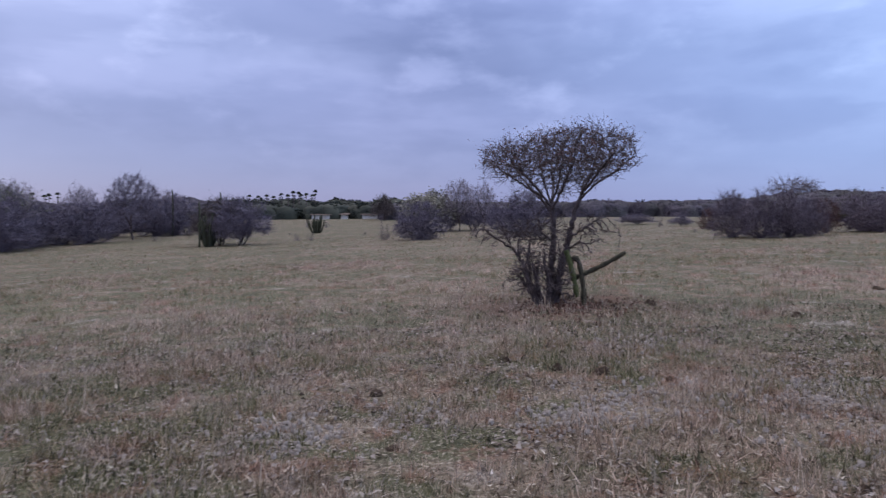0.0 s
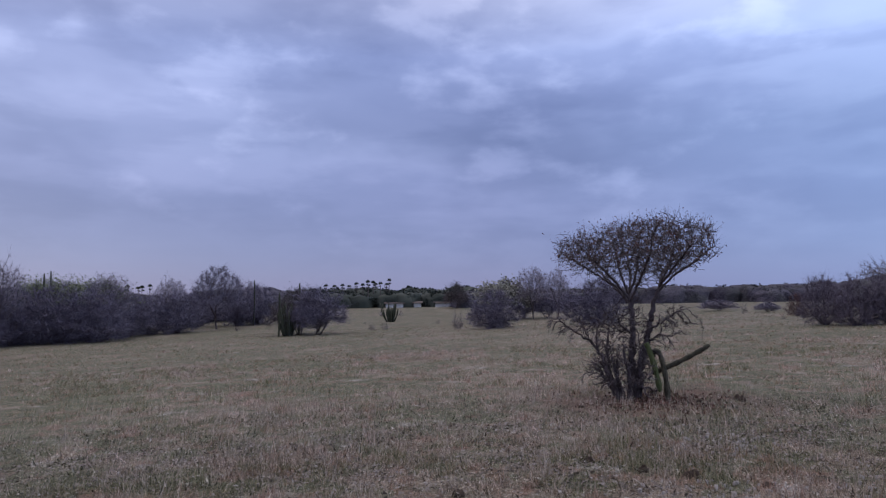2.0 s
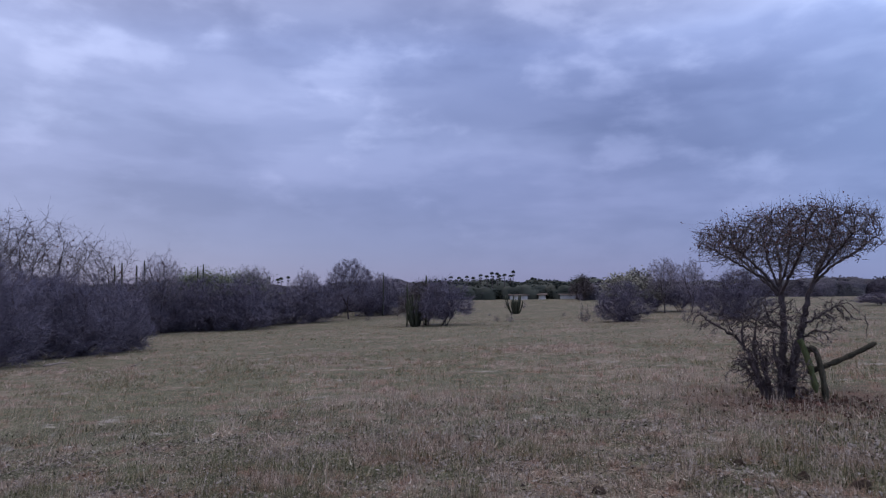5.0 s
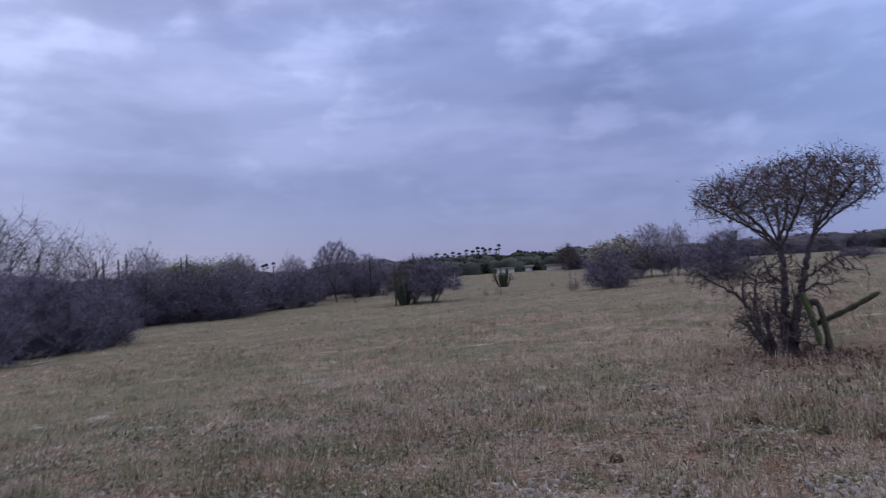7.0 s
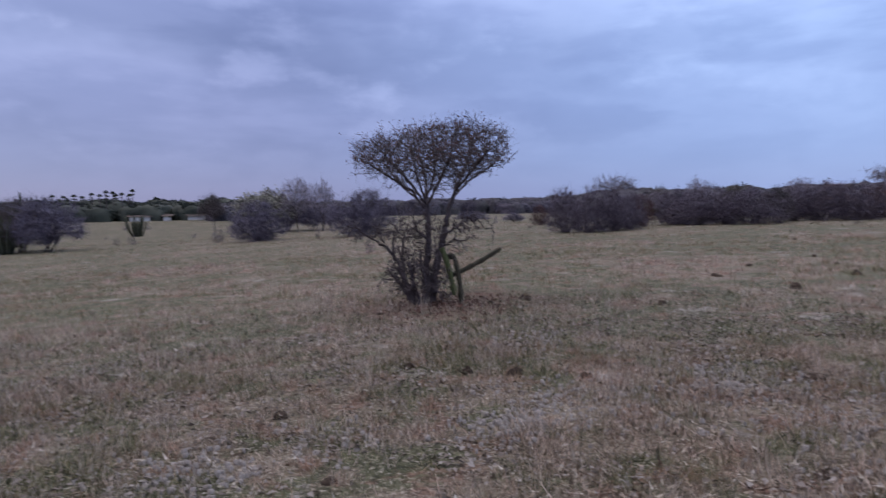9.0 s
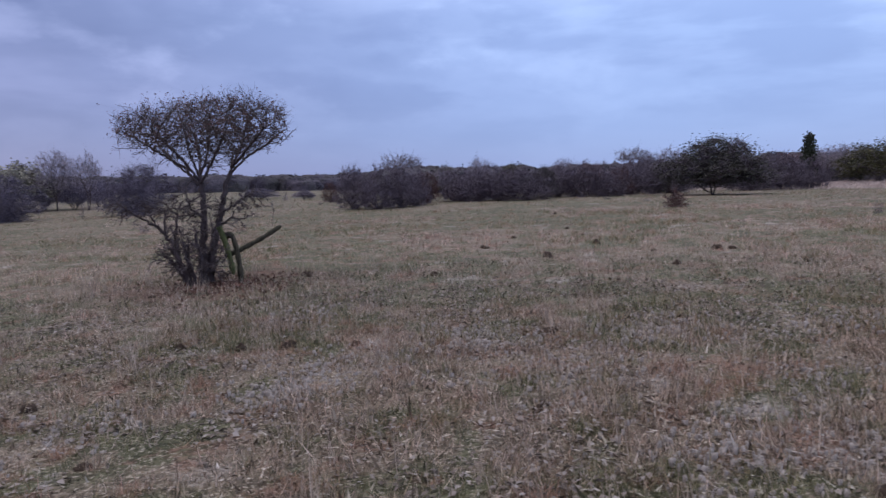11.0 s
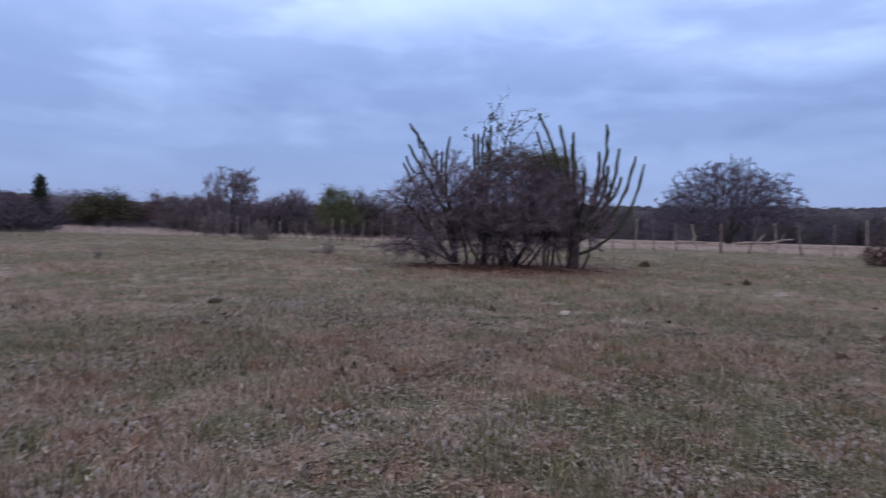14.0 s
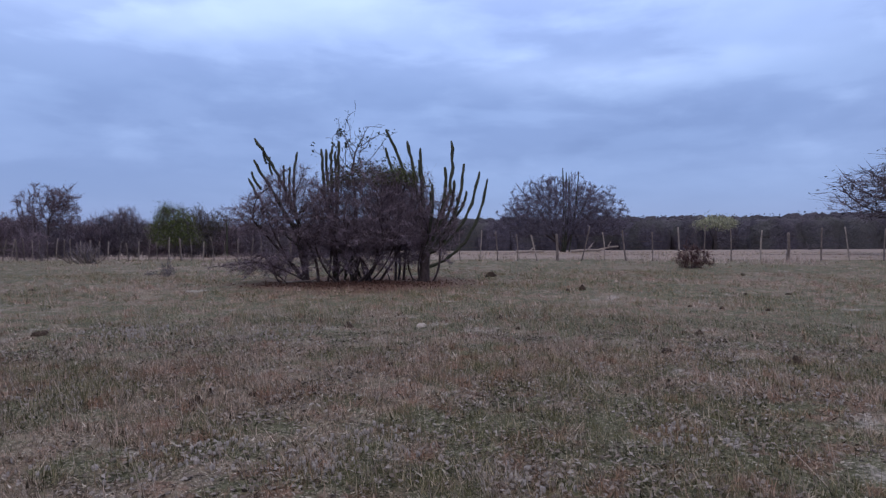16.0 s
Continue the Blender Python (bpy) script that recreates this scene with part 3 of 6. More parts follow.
# ---- the umbrella tree with the fallen cactus ----
def umbrella_tree(x, y):
    rng = np.random.default_rng(5)
    root = thing("umbrella_tree", place(x, y, -9.0), "small thorn tree with several stems and a dry umbrella crown", "tree")
    stems = [
        # two main stems and the long low limb
        [(0.08, 0, -0.05), (0.10, 0.02, 0.40), (0.12, 0.0, 0.85), (0.15, 0.02, 1.32), (0.12, 0.02, 1.55), (0.10, 0.0, 1.75)],
        [(0.16, 0.06, -0.05), (0.25, 0.08, 0.50), (0.36, 0.05, 1.05), (0.44, 0.02, 1.3), (0.50, 0.0, 1.58), (0.60, 0.05, 1.86)],
        [(-0.10, -0.05, -0.05), (-0.26, -0.08, 0.42), (-0.40, -0.06, 0.75), (-0.56, -0.02, 0.96), (-0.72, 0.0, 1.06), (-0.90, 0.0, 1.16), (-1.05, 0.02, 1.31)],
        # brushy foot
        [(-0.10, 0.10, -0.05), (-0.24, 0.2, 0.4), (-0.30, 0.28, 0.8), (-0.24, 0.3, 1.15)],
        [(0.05, -0.12, -0.05), (0.06, -0.2, 0.35), (-0.02, -0.22, 0.8)],
        [(-0.08, -0.02, -0.05), (-0.24, -0.12, 0.3), (-0.38, -0.16, 0.6)],
        [(-0.12, 0.04, -0.05), (-0.28, 0.1, 0.25), (-0.46, 0.12, 0.46)],
        [(-0.02, -0.15, -0.05), (-0.12, -0.25, 0.35), (-0.20, -0.28, 0.68)],
        [(0.16, -0.06, -0.05), (0.22, -0.16, 0.35), (0.25, -0.2, 0.8)],
        [(-0.08, 0.05, -0.05), (-0.14, 0.02, 0.30), (-0.12, -0.05, 0.62)],
        [(0.03, 0.1, -0.05), (0.10, 0.12, 0.35), (0.08, 0.1, 0.75)],
        [(-0.1, -0.12, -0.05), (-0.20, -0.2, 0.3), (-0.36, -0.22, 0.66)],
        # limbs of the umbrella, flat and spreading
        [(0.12, 0.02, 1.50), (-0.10, 0.1, 1.85), (-0.52, 0.2, 2.12), (-0.98, 0.25, 2.44)],
        [(0.11, 0.02, 1.62), (-0.16, -0.25, 1.98), (-0.50, -0.55, 2.32)],
        [(0.11, 0.02, 1.66), (0.14, 0.35, 2.0), (0.10, 0.70, 2.42)],
        [(0.10, 0.0, 1.72), (-0.04, -0.05, 2.1), (-0.12, 0.0, 2.6)],
        [(0.11, 0.0, 1.70), (0.24, -0.12, 2.1), (0.30, -0.1, 2.65)],
        [(0.12, -0.02, 1.60), (0.28, -0.40, 1.95), (0.45, -0.8, 2.34)],
        [(0.12, 0.05, 1.58), (-0.25, 0.45, 1.95), (-0.55, 0.8, 2.36)],
        [(0.56, 0.02, 1.74), (0.80, -0.1, 2.0), (1.12, -0.15, 2.2), (1.42, -0.1, 2.46)],
        [(0.58, 0.04, 1.80), (0.66, 0.35, 2.08), (0.95, 0.7, 2.42)],
        [(0.60, 0.05, 1.86), (0.76, 0.05, 2.2), (0.90, 0.0, 2.7)],
        [(0.58, 0.04, 1.82), (0.78, -0.4, 2.1), (1.05, -0.7, 2.45)],
        # bare side shoots on the stems
        [(0.40, 0.02, 0.95), (0.56, 0.06, 1.06), (0.66, 0.06, 1.02)],
        [(0.42, 0.02, 1.15), (0.62, 0.0, 1.26), (0.80, 0.0, 1.38), (0.95, 0.02, 1.47)],
        [(0.13, 0.0, 1.05), (-0.02, -0.1, 1.2), (-0.10, -0.1, 1.38)],
        [(-0.44, -0.05, 0.82), (-0.46, -0.1, 1.02), (-0.40, -0.1, 1.22)],
        [(-0.58, 0.0, 0.98), (-0.62, 0.06, 1.12), (-0.72, 0.06, 1.24)],
    ]
    n = 4600
    z = rng.uniform(1.55, 3.10, n * 2)
    ang = rng.uniform(0, 2 * math.pi, n * 2)
    r = np.sqrt(rng.uniform(0, 1, n * 2)) * 1.28
    px, py = r * np.cos(ang), r * np.sin(ang)
    low = 1.72 + 0.40 * r + 0.06 * np.sin(3 * ang + 1) + 0.05 * np.sin(7 * ang)
    high = 2.86 - 0.16 * (r / 1.36) ** 2 + 0.06 * np.sin(4 * ang) * (r / 1.36) + 0.12 * px + 0.06 * np.sin(9 * ang + 5 * r)
    ok = (z > low) & (z < high)
    crown = np.stack([px + 0.20, py, z], -1)[ok][:n]
    side = np.concatenate([rng.normal(0, 1, (150, 3)) * (0.13, 0.18, 0.18) + (-0.34, 0, 0.58), rng.normal(0, 1, (330, 3)) * (0.19, 0.22, 0.22) + (-0.06, -0.1, 0.44), rng.normal(0, 1, (160, 3)) * (0.12, 0.16, 0.25) + (0.24, -0.1, 0.50)])
    limb = rng.normal(0, 1, (60, 3)) * (0.22, 0.16, 0.09) + (-0.70, 0, 1.14)
    lowr = rng.normal(0, 1, (90, 3)) * (0.16, 0.12, 0.16) + (0.70, 0, 1.22)
    mid = rng.normal(0, 1, (210, 3)) * (0.22, 0.18, 0.24) + (0.0, 0, 1.12)
    pts = np.concatenate([crown, side[side[:, 2] > 0.12], limb, lowr, mid])
    nodes, parent = colonize(rng, pts, stems, 0.05, 0.55, 0.062, 90, 0.95, 0.12)
    nodes = nodes + rng.normal(0, 1, nodes.shape) * np.where(nodes[:, 2:] < 1.6, 0.012, 0.006)
    knots = [max(2, int(np.linalg.norm(np.diff(np.array(q), axis=0), axis=1).sum() / 0.05) + 1) for q in stems]
    stem_knot = (np.arange(len(nodes)) < sum(knots[:12])) & (nodes[:, 2] < 1.75)
    main = stem_knot & (np.arange(len(nodes)) < knots[0] + knots[1])
    floor = np.where(stem_knot, 0.012 + 0.020 * np.maximum(0, 1.3 - nodes[:, 2]), 0)
    floor = np.where(main, np.maximum(floor, 0.032 + 0.026 * np.maximum(0, 1.7 - nodes[:, 2]) + 0.006 * np.sin(nodes[:, 2] * 23)), floor)
    floor = np.where(nodes[:, 2] < 1.5, np.maximum(floor, 0.0068), floor)
    v, f, rad = skin(nodes, parent, 0.0040, 2.9, 6, 0.084, floor)
    part("trunk", mesh_of("trunk", v, f), BARK, root)
    ways = knot_ways(nodes, parent)
    thin = (rad < 0.008) & (nodes[:, 2] > 1.6)
    v, f, tips = twigs(rng, nodes[thin], ways[thin], 6000, 0.14, 0.0060, 0.35, 0.55)
    # longer sprays that break the outline
    rim = thin & ((nodes[:, 2] > 2.62) | (np.hypot(nodes[:, 0] - 0.2, nodes[:, 1]) > 1.0))
    out = unit(nodes[rim] - (0.2, 0, 1.6))
    v3, f3, _ = twigs(rng, nodes[rim], out, 420, 0.17, 0.0062, 0.25, 0.6)
    lowk = (nodes[:, 2] < 1.5) & (nodes[:, 2] > 0.1) & (rad < 0.016)
    v2, f2, _ = twigs(rng, nodes[lowk], ways[lowk], 4300, 0.11, 0.0080, 0.15)
    crown_part = part("crown", mesh_of("crown", *joined((v, f), (v2, f2), (v3, f3))), TWIG_BROWN, root, "fine dark twigs")
    hi = tips[tips[:, 2] > 2.05 + 0.35 * rng.uniform(0, 1, len(tips))]
    patchy = np.sin(hi[:, 0] * 4.1 + 1.0) * np.sin(hi[:, 1] * 3.7) + 0.8 * np.sin(hi[:, 2] * 7 + hi[:, 0] * 3) > -0.55
    v, f = leaves(rng, hi[patchy], 6800, 0.024, 0.012)
    part("foliage", mesh_of("foliage", v, f), LEAF_BROWN, crown_part, "small dry brown leaves")
    return root


def ribbed(points, r, ribs=6, taper=0.85, depth=0.38):
    n = len(points)
    s = np.linspace(0, 1, n)
    rad = r * (1 - (1 - taper) * s)
    rad = rad * (1 + 0.13 * np.sin(np.arange(n) * 2.1 + r * 900 + points[-1][0] * 9) + 0.10 * np.sin(np.arange(n) * 4.7 + points[-1][2] * 7))
    rad[-1] *= 0.7
    return tube(points, rad, ribs=ribs, rib=depth)


def fallen_cactus(x, y):
    m = place(x, y, -9.0)
    root = thing("fallen_cactus", m, "broken green cactus columns leaning against the thorn tree", "cactus")
    part("green_column", mesh_of("green_column", *ribbed(bow((0.34, -0.16, 0.92), (0.52, -0.30, 0.17), (0.02, 0, 0.02), 10), 0.048)), CACTUS_GREEN, root, "bright green ribbed column")
    part("standing_column", mesh_of("standing_column", *ribbed(bow((0.64, -0.22, -0.03), (0.53, -0.16, 0.80), (0.03, 0, 0.02), 11), 0.047)), CACTUS_GREY, root, "grey-green upright column")
    part("elbow", mesh_of("elbow", *ribbed(bow((0.54, -0.17, 0.76), (0.42, -0.10, 0.66), (-0.02, 0, 0.07), 7), 0.05)), CACTUS_GREY, root)
    part("fallen_arm", mesh_of("fallen_arm", *ribbed(bow((0.42, -0.12, 0.44), (1.28, -0.30, 0.90), (0.0, 0, -0.03), 18), 0.041)), CACTUS_GREY, root, "long arm leaning outward")


TREE = (1.67, 11.67)
umbrella_tree(*TREE)
fallen_cactus(*TREE)


# ---- the cactus and shrub clump ----
def clump_at(dx, dy=0.0):
    m = place(CLUMP[0], CLUMP[1], CLUMP_TURN) @ Matrix.Translation((dx, dy, 0))
    p = m.translation
    return Matrix.Translation((p.x, p.y, gz(p.x, p.y) - 0.03)) @ Matrix.Rotation(radians(CLUMP_TURN), 4, "Z")


def column_cactus(dx, dy, label, trunk, arms, seed):
    """A branching column cactus; arms are (foot, tip, bulge, radius)."""
    root = thing("column_cactus", clump_at(dx, dy), label, "cactus", "cacti of the clump")
    rng = np.random.default_rng(seed)
    part("trunk", mesh_of("trunk", *tube(bow(trunk[0][0], trunk[0][-1], (0.04, 0.02, 0), 9), np.interp(np.linspace(0, 1, 9), (0, 0.5, 1), trunk[1]), 10, rng, 0.10)), BARK_DARK, root, "woody dark brown stem")
    for foot, tip, lift, r in arms:
        n = 20
        pts = bow(foot, tip, lift, n)
        pts = pts + rng.normal(0, 0.004 * min(3.0, float(np.linalg.norm(pts[-1] - pts[0]))), pts.shape)
        part("arm", mesh_of("arm", *ribbed(pts, r * 0.92, 6, 0.82)), CACTUS, root)
    return root


column_cactus(1.85, 0.1, "tall grey-green column cactus with many upswept arms", ([(0, 0, -0.05), (0.02, 0, 0.5), (0.04, 0, 0.95)], [0.19, 0.15, 0.155]), [
    ((0.08, 0, 0.45), (2.02, 0.1, 3.15), (0.28, 0, -0.52), 0.052), ((0.08, 0, 0.80), (1.68, -0.3, 3.32), (0.25, 0, -0.35), 0.055),
    ((0.10, 0, 0.90), (1.32, 0.35, 3.64), (0.24, 0, -0.28), 0.06), ((0.05, 0, 0.90), (0.86, -0.1, 4.25), (0.28, 0, -0.1), 0.062),
    ((0.35, 0, 1.60), (0.72, 0.2, 3.5), (0.12, 0, -0.1), 0.065), ((0.0, 0, 0.92), (-0.06, 0.2, 4.08), (0.06, 0, 0), 0.055),
    ((0.0, 0, 0.90), (-0.50, -0.2, 4.2), (0.1, 0, 0.05), 0.06), ((0.0, 0, 0.90), (-1.08, 0.1, 4.6), (0.15, 0, 0.05), 0.055),
    ((-0.6, 0, 2.6), (-1.12, -0.1, 4.0), (-0.05, 0, 0), 0.05), ((0.0, 0, 2.2), (-0.14, -0.2, 3.65), (0.02, 0, 0), 0.06),
    ((0.55, 0, 1.7), (0.98, 0.1, 3.1), (0.1, 0, -0.1), 0.06), ((0.9, 0, 1.9), (1.32, -0.1, 2.75), (0.08, 0, -0.06), 0.05),
    ((0.6, 0, 1.2), (1.12, 0.3, 2.6), (0.1, 0, -0.1), 0.05), ((0.0, 0, 0.9), (0.34, 0.4, 3.0), (0.12, 0, 0), 0.06), ((0.02, 0, 0.9), (0.2, -0.3, 2.7), (0.1, 0, 0), 0.06)], 11)
column_cactus(-1.63, 0.35, "column cactus with curved arms rising through grey shrubs", ([(0, 0, -0.05), (-0.03, 0, 0.7), (-0.12, 0, 1.5)], [0.11, 0.09, 0.08]), [
    ((-0.1, 0, 1.4), (-1.44, 0, 4.24), (0.16, 0, 0), 0.056), ((-0.12, 0, 1.2), (-1.45, -0.2, 3.58), (0.08, 0, -0.1), 0.058),
    ((-0.1, 0, 1.0), (-1.66, 0.2, 3.10), (-0.05, 0, -0.16), 0.05), ((-1.25, 0, 2.75), (-1.54, 0.1, 3.28), (-0.05, 0, 0), 0.045),
    ((-1.10, 0, 3.5), (-1.20, 0, 3.98), (-0.03, 0, 0), 0.042), ((-0.95, 0, 3.2), (-1.02, 0.1, 3.72), (-0.04, 0, 0), 0.042),
    ((-0.1, 0, 1.4), (-0.24, 0.2, 3.9), (-0.16, 0, 0), 0.05), ((-0.5, 0, 2.4), (-0.62, 0.1, 3.48), (-0.05, 0, 0), 0.045), ((-0.4, 0, 2.3), (-0.43, 0, 3.42), (-0.04, 0, 0), 0.045)], 12)
column_cactus(-0.75, 1.0, "cluster of straight upright cactus columns among twigs", ([(0, 0, -0.05), (0.02, 0, 0.6), (-0.05, 0, 1.3)], [0.11, 0.10, 0.09]), [
    ((-0.1, 0, 1.2), (-0.42, 0, 4.05), (-0.04, 0, 0), 0.058), ((-0.08, 0, 1.2), (-0.27, 0.15, 4.1), (-0.03, 0, 0), 0.058),
    ((-0.05, 0, 1.2), (-0.11, -0.1, 4.14), (-0.02, 0, 0), 0.058), ((0, 0, 1.2), (0.11, 0, 4.34), (0.03, 0, 0), 0.06), ((0, 0, 1.2), (0.0, 0.2, 4.0), (0.03, 0, 0), 0.055),
    ((0.0, -0.1, 0.2), (0.75, -0.5, 1.25), (0.1, -0.1, -0.1), 0.055), ((0.6, -0.2, 0.0), (0.05, -0.5, 1.3), (-0.1, 0, 0.05), 0.055), ((0.8, -0.1, 0.0), (0.35, -0.6, 1.05), (0, 0, 0.08), 0.05),
    ((0.1, 0, 0.6), (0.9, -0.3, 1.7), (0.1, 0, -0.12), 0.05), ((0.5, -0.3, 0.0), (0.65, -0.4, 1.6), (-0.08, 0, 0), 0.055), ((0.0, 0, 0.8), (0.55, 0.2, 1.9), (0.1, 0, -0.1), 0.05),
    ((0.95, 0.1, 0.0), (0.55, -0.2, 1.5), (0, 0, 0), 0.05), ((0.3, 0, 0.0), (0.2, -0.3, 1.75), (0.06, 0, 0), 0.055), ((0.2, -0.2, 0.9), (0.5, -0.5, 0.45), (0, 0, 0.1), 0.045)], 13)


def clump_shrub(dx, dy, label, stems, pts, seed, n_twigs, twig=None, leaf=None, n_leaf=0, zmin=0.0, lsize=0.055):
    rng = np.random.default_rng(seed)
    root = thing("thorn_shrub", clump_at(dx, dy), label, "shrub", "shrubs of the clump")
    nodes, parent = colonize(rng, pts, stems, 0.08, 1.3, 0.095, 80, 0.45, 0.16)
    v, f, rad = skin(nodes, parent, 0.0055, 2.5, 4, 0.095)
    part("trunk", mesh_of("trunk", v, f), BARK_DARK, root)
    ways = knot_ways(nodes, parent)
    thin = (rad < 0.014) & (nodes[:, 2] > 0.22)
    v, f, tips = twigs(rng, nodes[thin], ways[thin], int(n_twigs * 4.2), 0.22, 0.0100, 0.1, 0.9, True)
    crown_part = part("crown", mesh_of("crown", v, f), twig or TWIG_MAUVE, root, "dense tangle of fine grey twigs")
    if leaf:
        hi = tips[tips[:, 2] > zmin]
        v, f = leaves(rng, hi, n_leaf, lsize, 0.05)
        part("foliage", mesh_of("foliage", v, f), leaf, crown_part)
    return root


def stems_to(rng, feet, goals):
    out = []
    for a, b in zip(feet, goals):
        out.append(bow(a, b, rng.normal(0, 0.14, 3), 8))
    return out


rng0 = np.random.default_rng(21)
pts = np.concatenate([dome(rng0, 1400, 1.48, 1.4, 1.35, 3.35, 0.2, 0.14) + (-0.55, 0, 0), rng0.normal(0, 1, (130, 3)) * (0.6, 0.5, 0.22) + (-0.9, 0, 0.75), rng0.normal(0, 1, (80, 3)) * (0.35, 0.4, 0.22) + (-1.85, 0, 2.1)])
clump_shrub(-1.35, -0.1, "grey leafless thorn shrub with one leaning dark trunk", stems_to(rng0, [(-0.1, 0, -0.05), (-0.13, 0.1, -0.05), (0.35, 0.3, -0.05), (0.1, 0.2, -0.05), (-0.75, 0.2, -0.05)], [(-0.45, 0, 1.5), (-1.7, 0.1, 1.8), (0.4, 0.4, 1.6), (-0.9, 0.5, 2.0), (-1.3, 0.3, 0.7)]), pts[pts[:, 2] > 0.3], 31, 3700)
pts = np.concatenate([dome(rng0, 2600, 1.9, 1.5, 1.1, 3.48, 0.2, 0.12) + (0.1, 0, 0), rng0.normal(0, 1, (260, 3)) * (0.75, 0.6, 0.30) + (0.0, 0, 0.80)])
clump_shrub(-0.05, 0.1, "dense dark thorn shrub with many crossing stems", stems_to(rng0, [(-0.70, 0.1, -0.05), (-0.50, -0.1, -0.05), (-0.30, 0.2, -0.05), (0.05, -0.1, -0.05), (0.18, 0.1, -0.05), (0.34, -0.2, -0.05), (0.10, 0.3, -0.05), (0.52, 0.2, -0.05), (0.95, 0.3, -0.05), (-0.15, -0.3, -0.05)],
            [(-0.85, 0.1, 1.4), (-1.35, 0, 1.5), (0.25, 0.4, 1.3), (-0.85, 0, 1.15), (1.05, -0.2, 1.2), (-0.35, -0.4, 1.1), (0.5, 0.5, 1.7), (1.5, 0.4, 1.6), (0.35, 0.2, 1.2), (0.65, -0.6, 1.4)]), pts[pts[:, 2] > 0.25], 32, 11000, None, LEAF_OLIVE, 2400, 2.85)
pts = np.concatenate([dome(rng0, 1300, 1.05, 1.1, 1.3, 3.45, 0.2, 0.14) + (0.1, 0, 0), rng0.normal(0, 1, (70, 3)) * (0.4, 0.4, 0.3) + (0.1, 0, 1.1)])
clump_shrub(1.15, 0.5, "grey thorn shrub with a green leafy top", stems_to(rng0, [(0.15, 0.1, -0.05), (-0.1, 0, -0.05), (0.0, 0.3, -0.05)], [(0.25, 0.1, 1.6), (-0.2, 0, 1.6), (-0.1, 0.4, 1.7)]), pts[pts[:, 2] > 0.3], 33, 5600, None, LEAF_GREEN, 3000, 2.9)
pts = np.concatenate([rng0.normal(0, 1, (170, 3)) * (0.42, 0.4, 0.42) + (0.05, 0, 4.15), rng0.uniform(-0.1, 0.1, (30, 3)) + (0, 0, 3.5)])
clump_shrub(-0.15, 0.5, "slender young tree with sparse dark leaves above the shrubs", [bow((0, 0, -0.05), (-0.1, 0, 3.4), (0.1, 0, 0), 9)], pts, 34, 10, TWIG_DEEP, LEAF_DEEP, 190, 3.6, 0.09)
pts = np.concatenate([rng0.normal(0, 1, (330, 3)) * (0.50, 0.45, 0.55) + (0.2, 0, 1.75), rng0.normal(0, 1, (90, 3)) * (0.25, 0.3, 0.25) + (-0.35, 0, 0.9)])
clump_shrub(2.0, 0.25, "thin grey thorn shrub tangled round the tall cactus", stems_to(rng0, [(-0.35, 0.1, -0.05), (0.1, -0.1, -0.05), (-0.2, -0.2, -0.05)], [(-0.3, 0.1, 1.3), (0.35, -0.1, 1.5), (0.0, -0.3, 1.4)]), pts[(pts[:, 2] > 0.5) & (pts[:, 0] < 1.0)], 35, 2100)
pts = np.concatenate([rng0.normal(0, 1, (240, 3)) * (0.55, 0.5, 0.16) + (-0.55, 0, 0.50), rng0.normal(0, 1, (120, 3)) * (0.45, 0.4, 0.28) + (-0.5, 0, 2.15)])
clump_shrub(-2.15, -0.1, "low grey thorn shrub with limbs spreading along the ground", [bow((0.75, 0, -0.05), (-0.95, -0.1, 0.66), (0, 0, 0.12), 8), bow((0.6, 0.1, -0.05), (-0.3, 0.2, 0.8), (0, 0, 0.1), 6), bow((0.1, -0.1, -0.05), (-0.55, -0.3, 0.5), (0, 0, 0.05), 6), bow((-0.1, 0.1, -0.05), (0.15, 0.2, 0.7), (0, 0, 0), 5), bow((0.55, 0.1, -0.05), (-0.55, 0.1, 2.0), (-0.1, 0, 0), 8)], pts[pts[:, 2] > 0.12], 36, 1000)


# ---- shared kinds of bush and tree ----
def grow(name, label, category, group, pts, stems, seed, step, reach, kill, tip, cap, n_twigs, tlen, twid, twig, leaf=None, n_leaf=0, lsize=0.1, lscat=0.1, lz=0.0, bark=None, rise=0.2):
    rng = np.random.default_rng(seed)
    root = thing(name, Matrix.Identity(4), label, category, group)
    nodes, parent = colonize(rng, pts, stems, step, reach, kill, 45, 0.5, 0.12)
    v, f, rad = skin(nodes, parent, tip, 2.4, 3, cap)
    part("trunk", mesh_of("trunk", v, f), bark or BARK, root)
    ways = knot_ways(nodes, parent)
    thin = (rad < tip * 4) & (nodes[:, 2] > pts[:, 2].min() - 0.2)
    v, f, tips = twigs(rng, nodes[thin], ways[thin], n_twigs, tlen, twid, rise, 1.0, True)
    crown_part = part("crown", mesh_of("crown", v, f), twig, root)
    if leaf:
        t2 = tips[tips[:, 2] > lz]
        v, f = leaves(rng, t2, n_leaf, lsize, lscat)
        part("foliage", mesh_of("foliage", v, f), leaf, crown_part)
    return root


def fan_stems(rng, n, spread_r, z):
    return [bow((*(rng.normal(0, 0.12, 2)), -0.05), (*(rng.normal(0, spread_r, 2)), z), rng.normal(0, 0.08, 3), 5) for _ in range(n)]


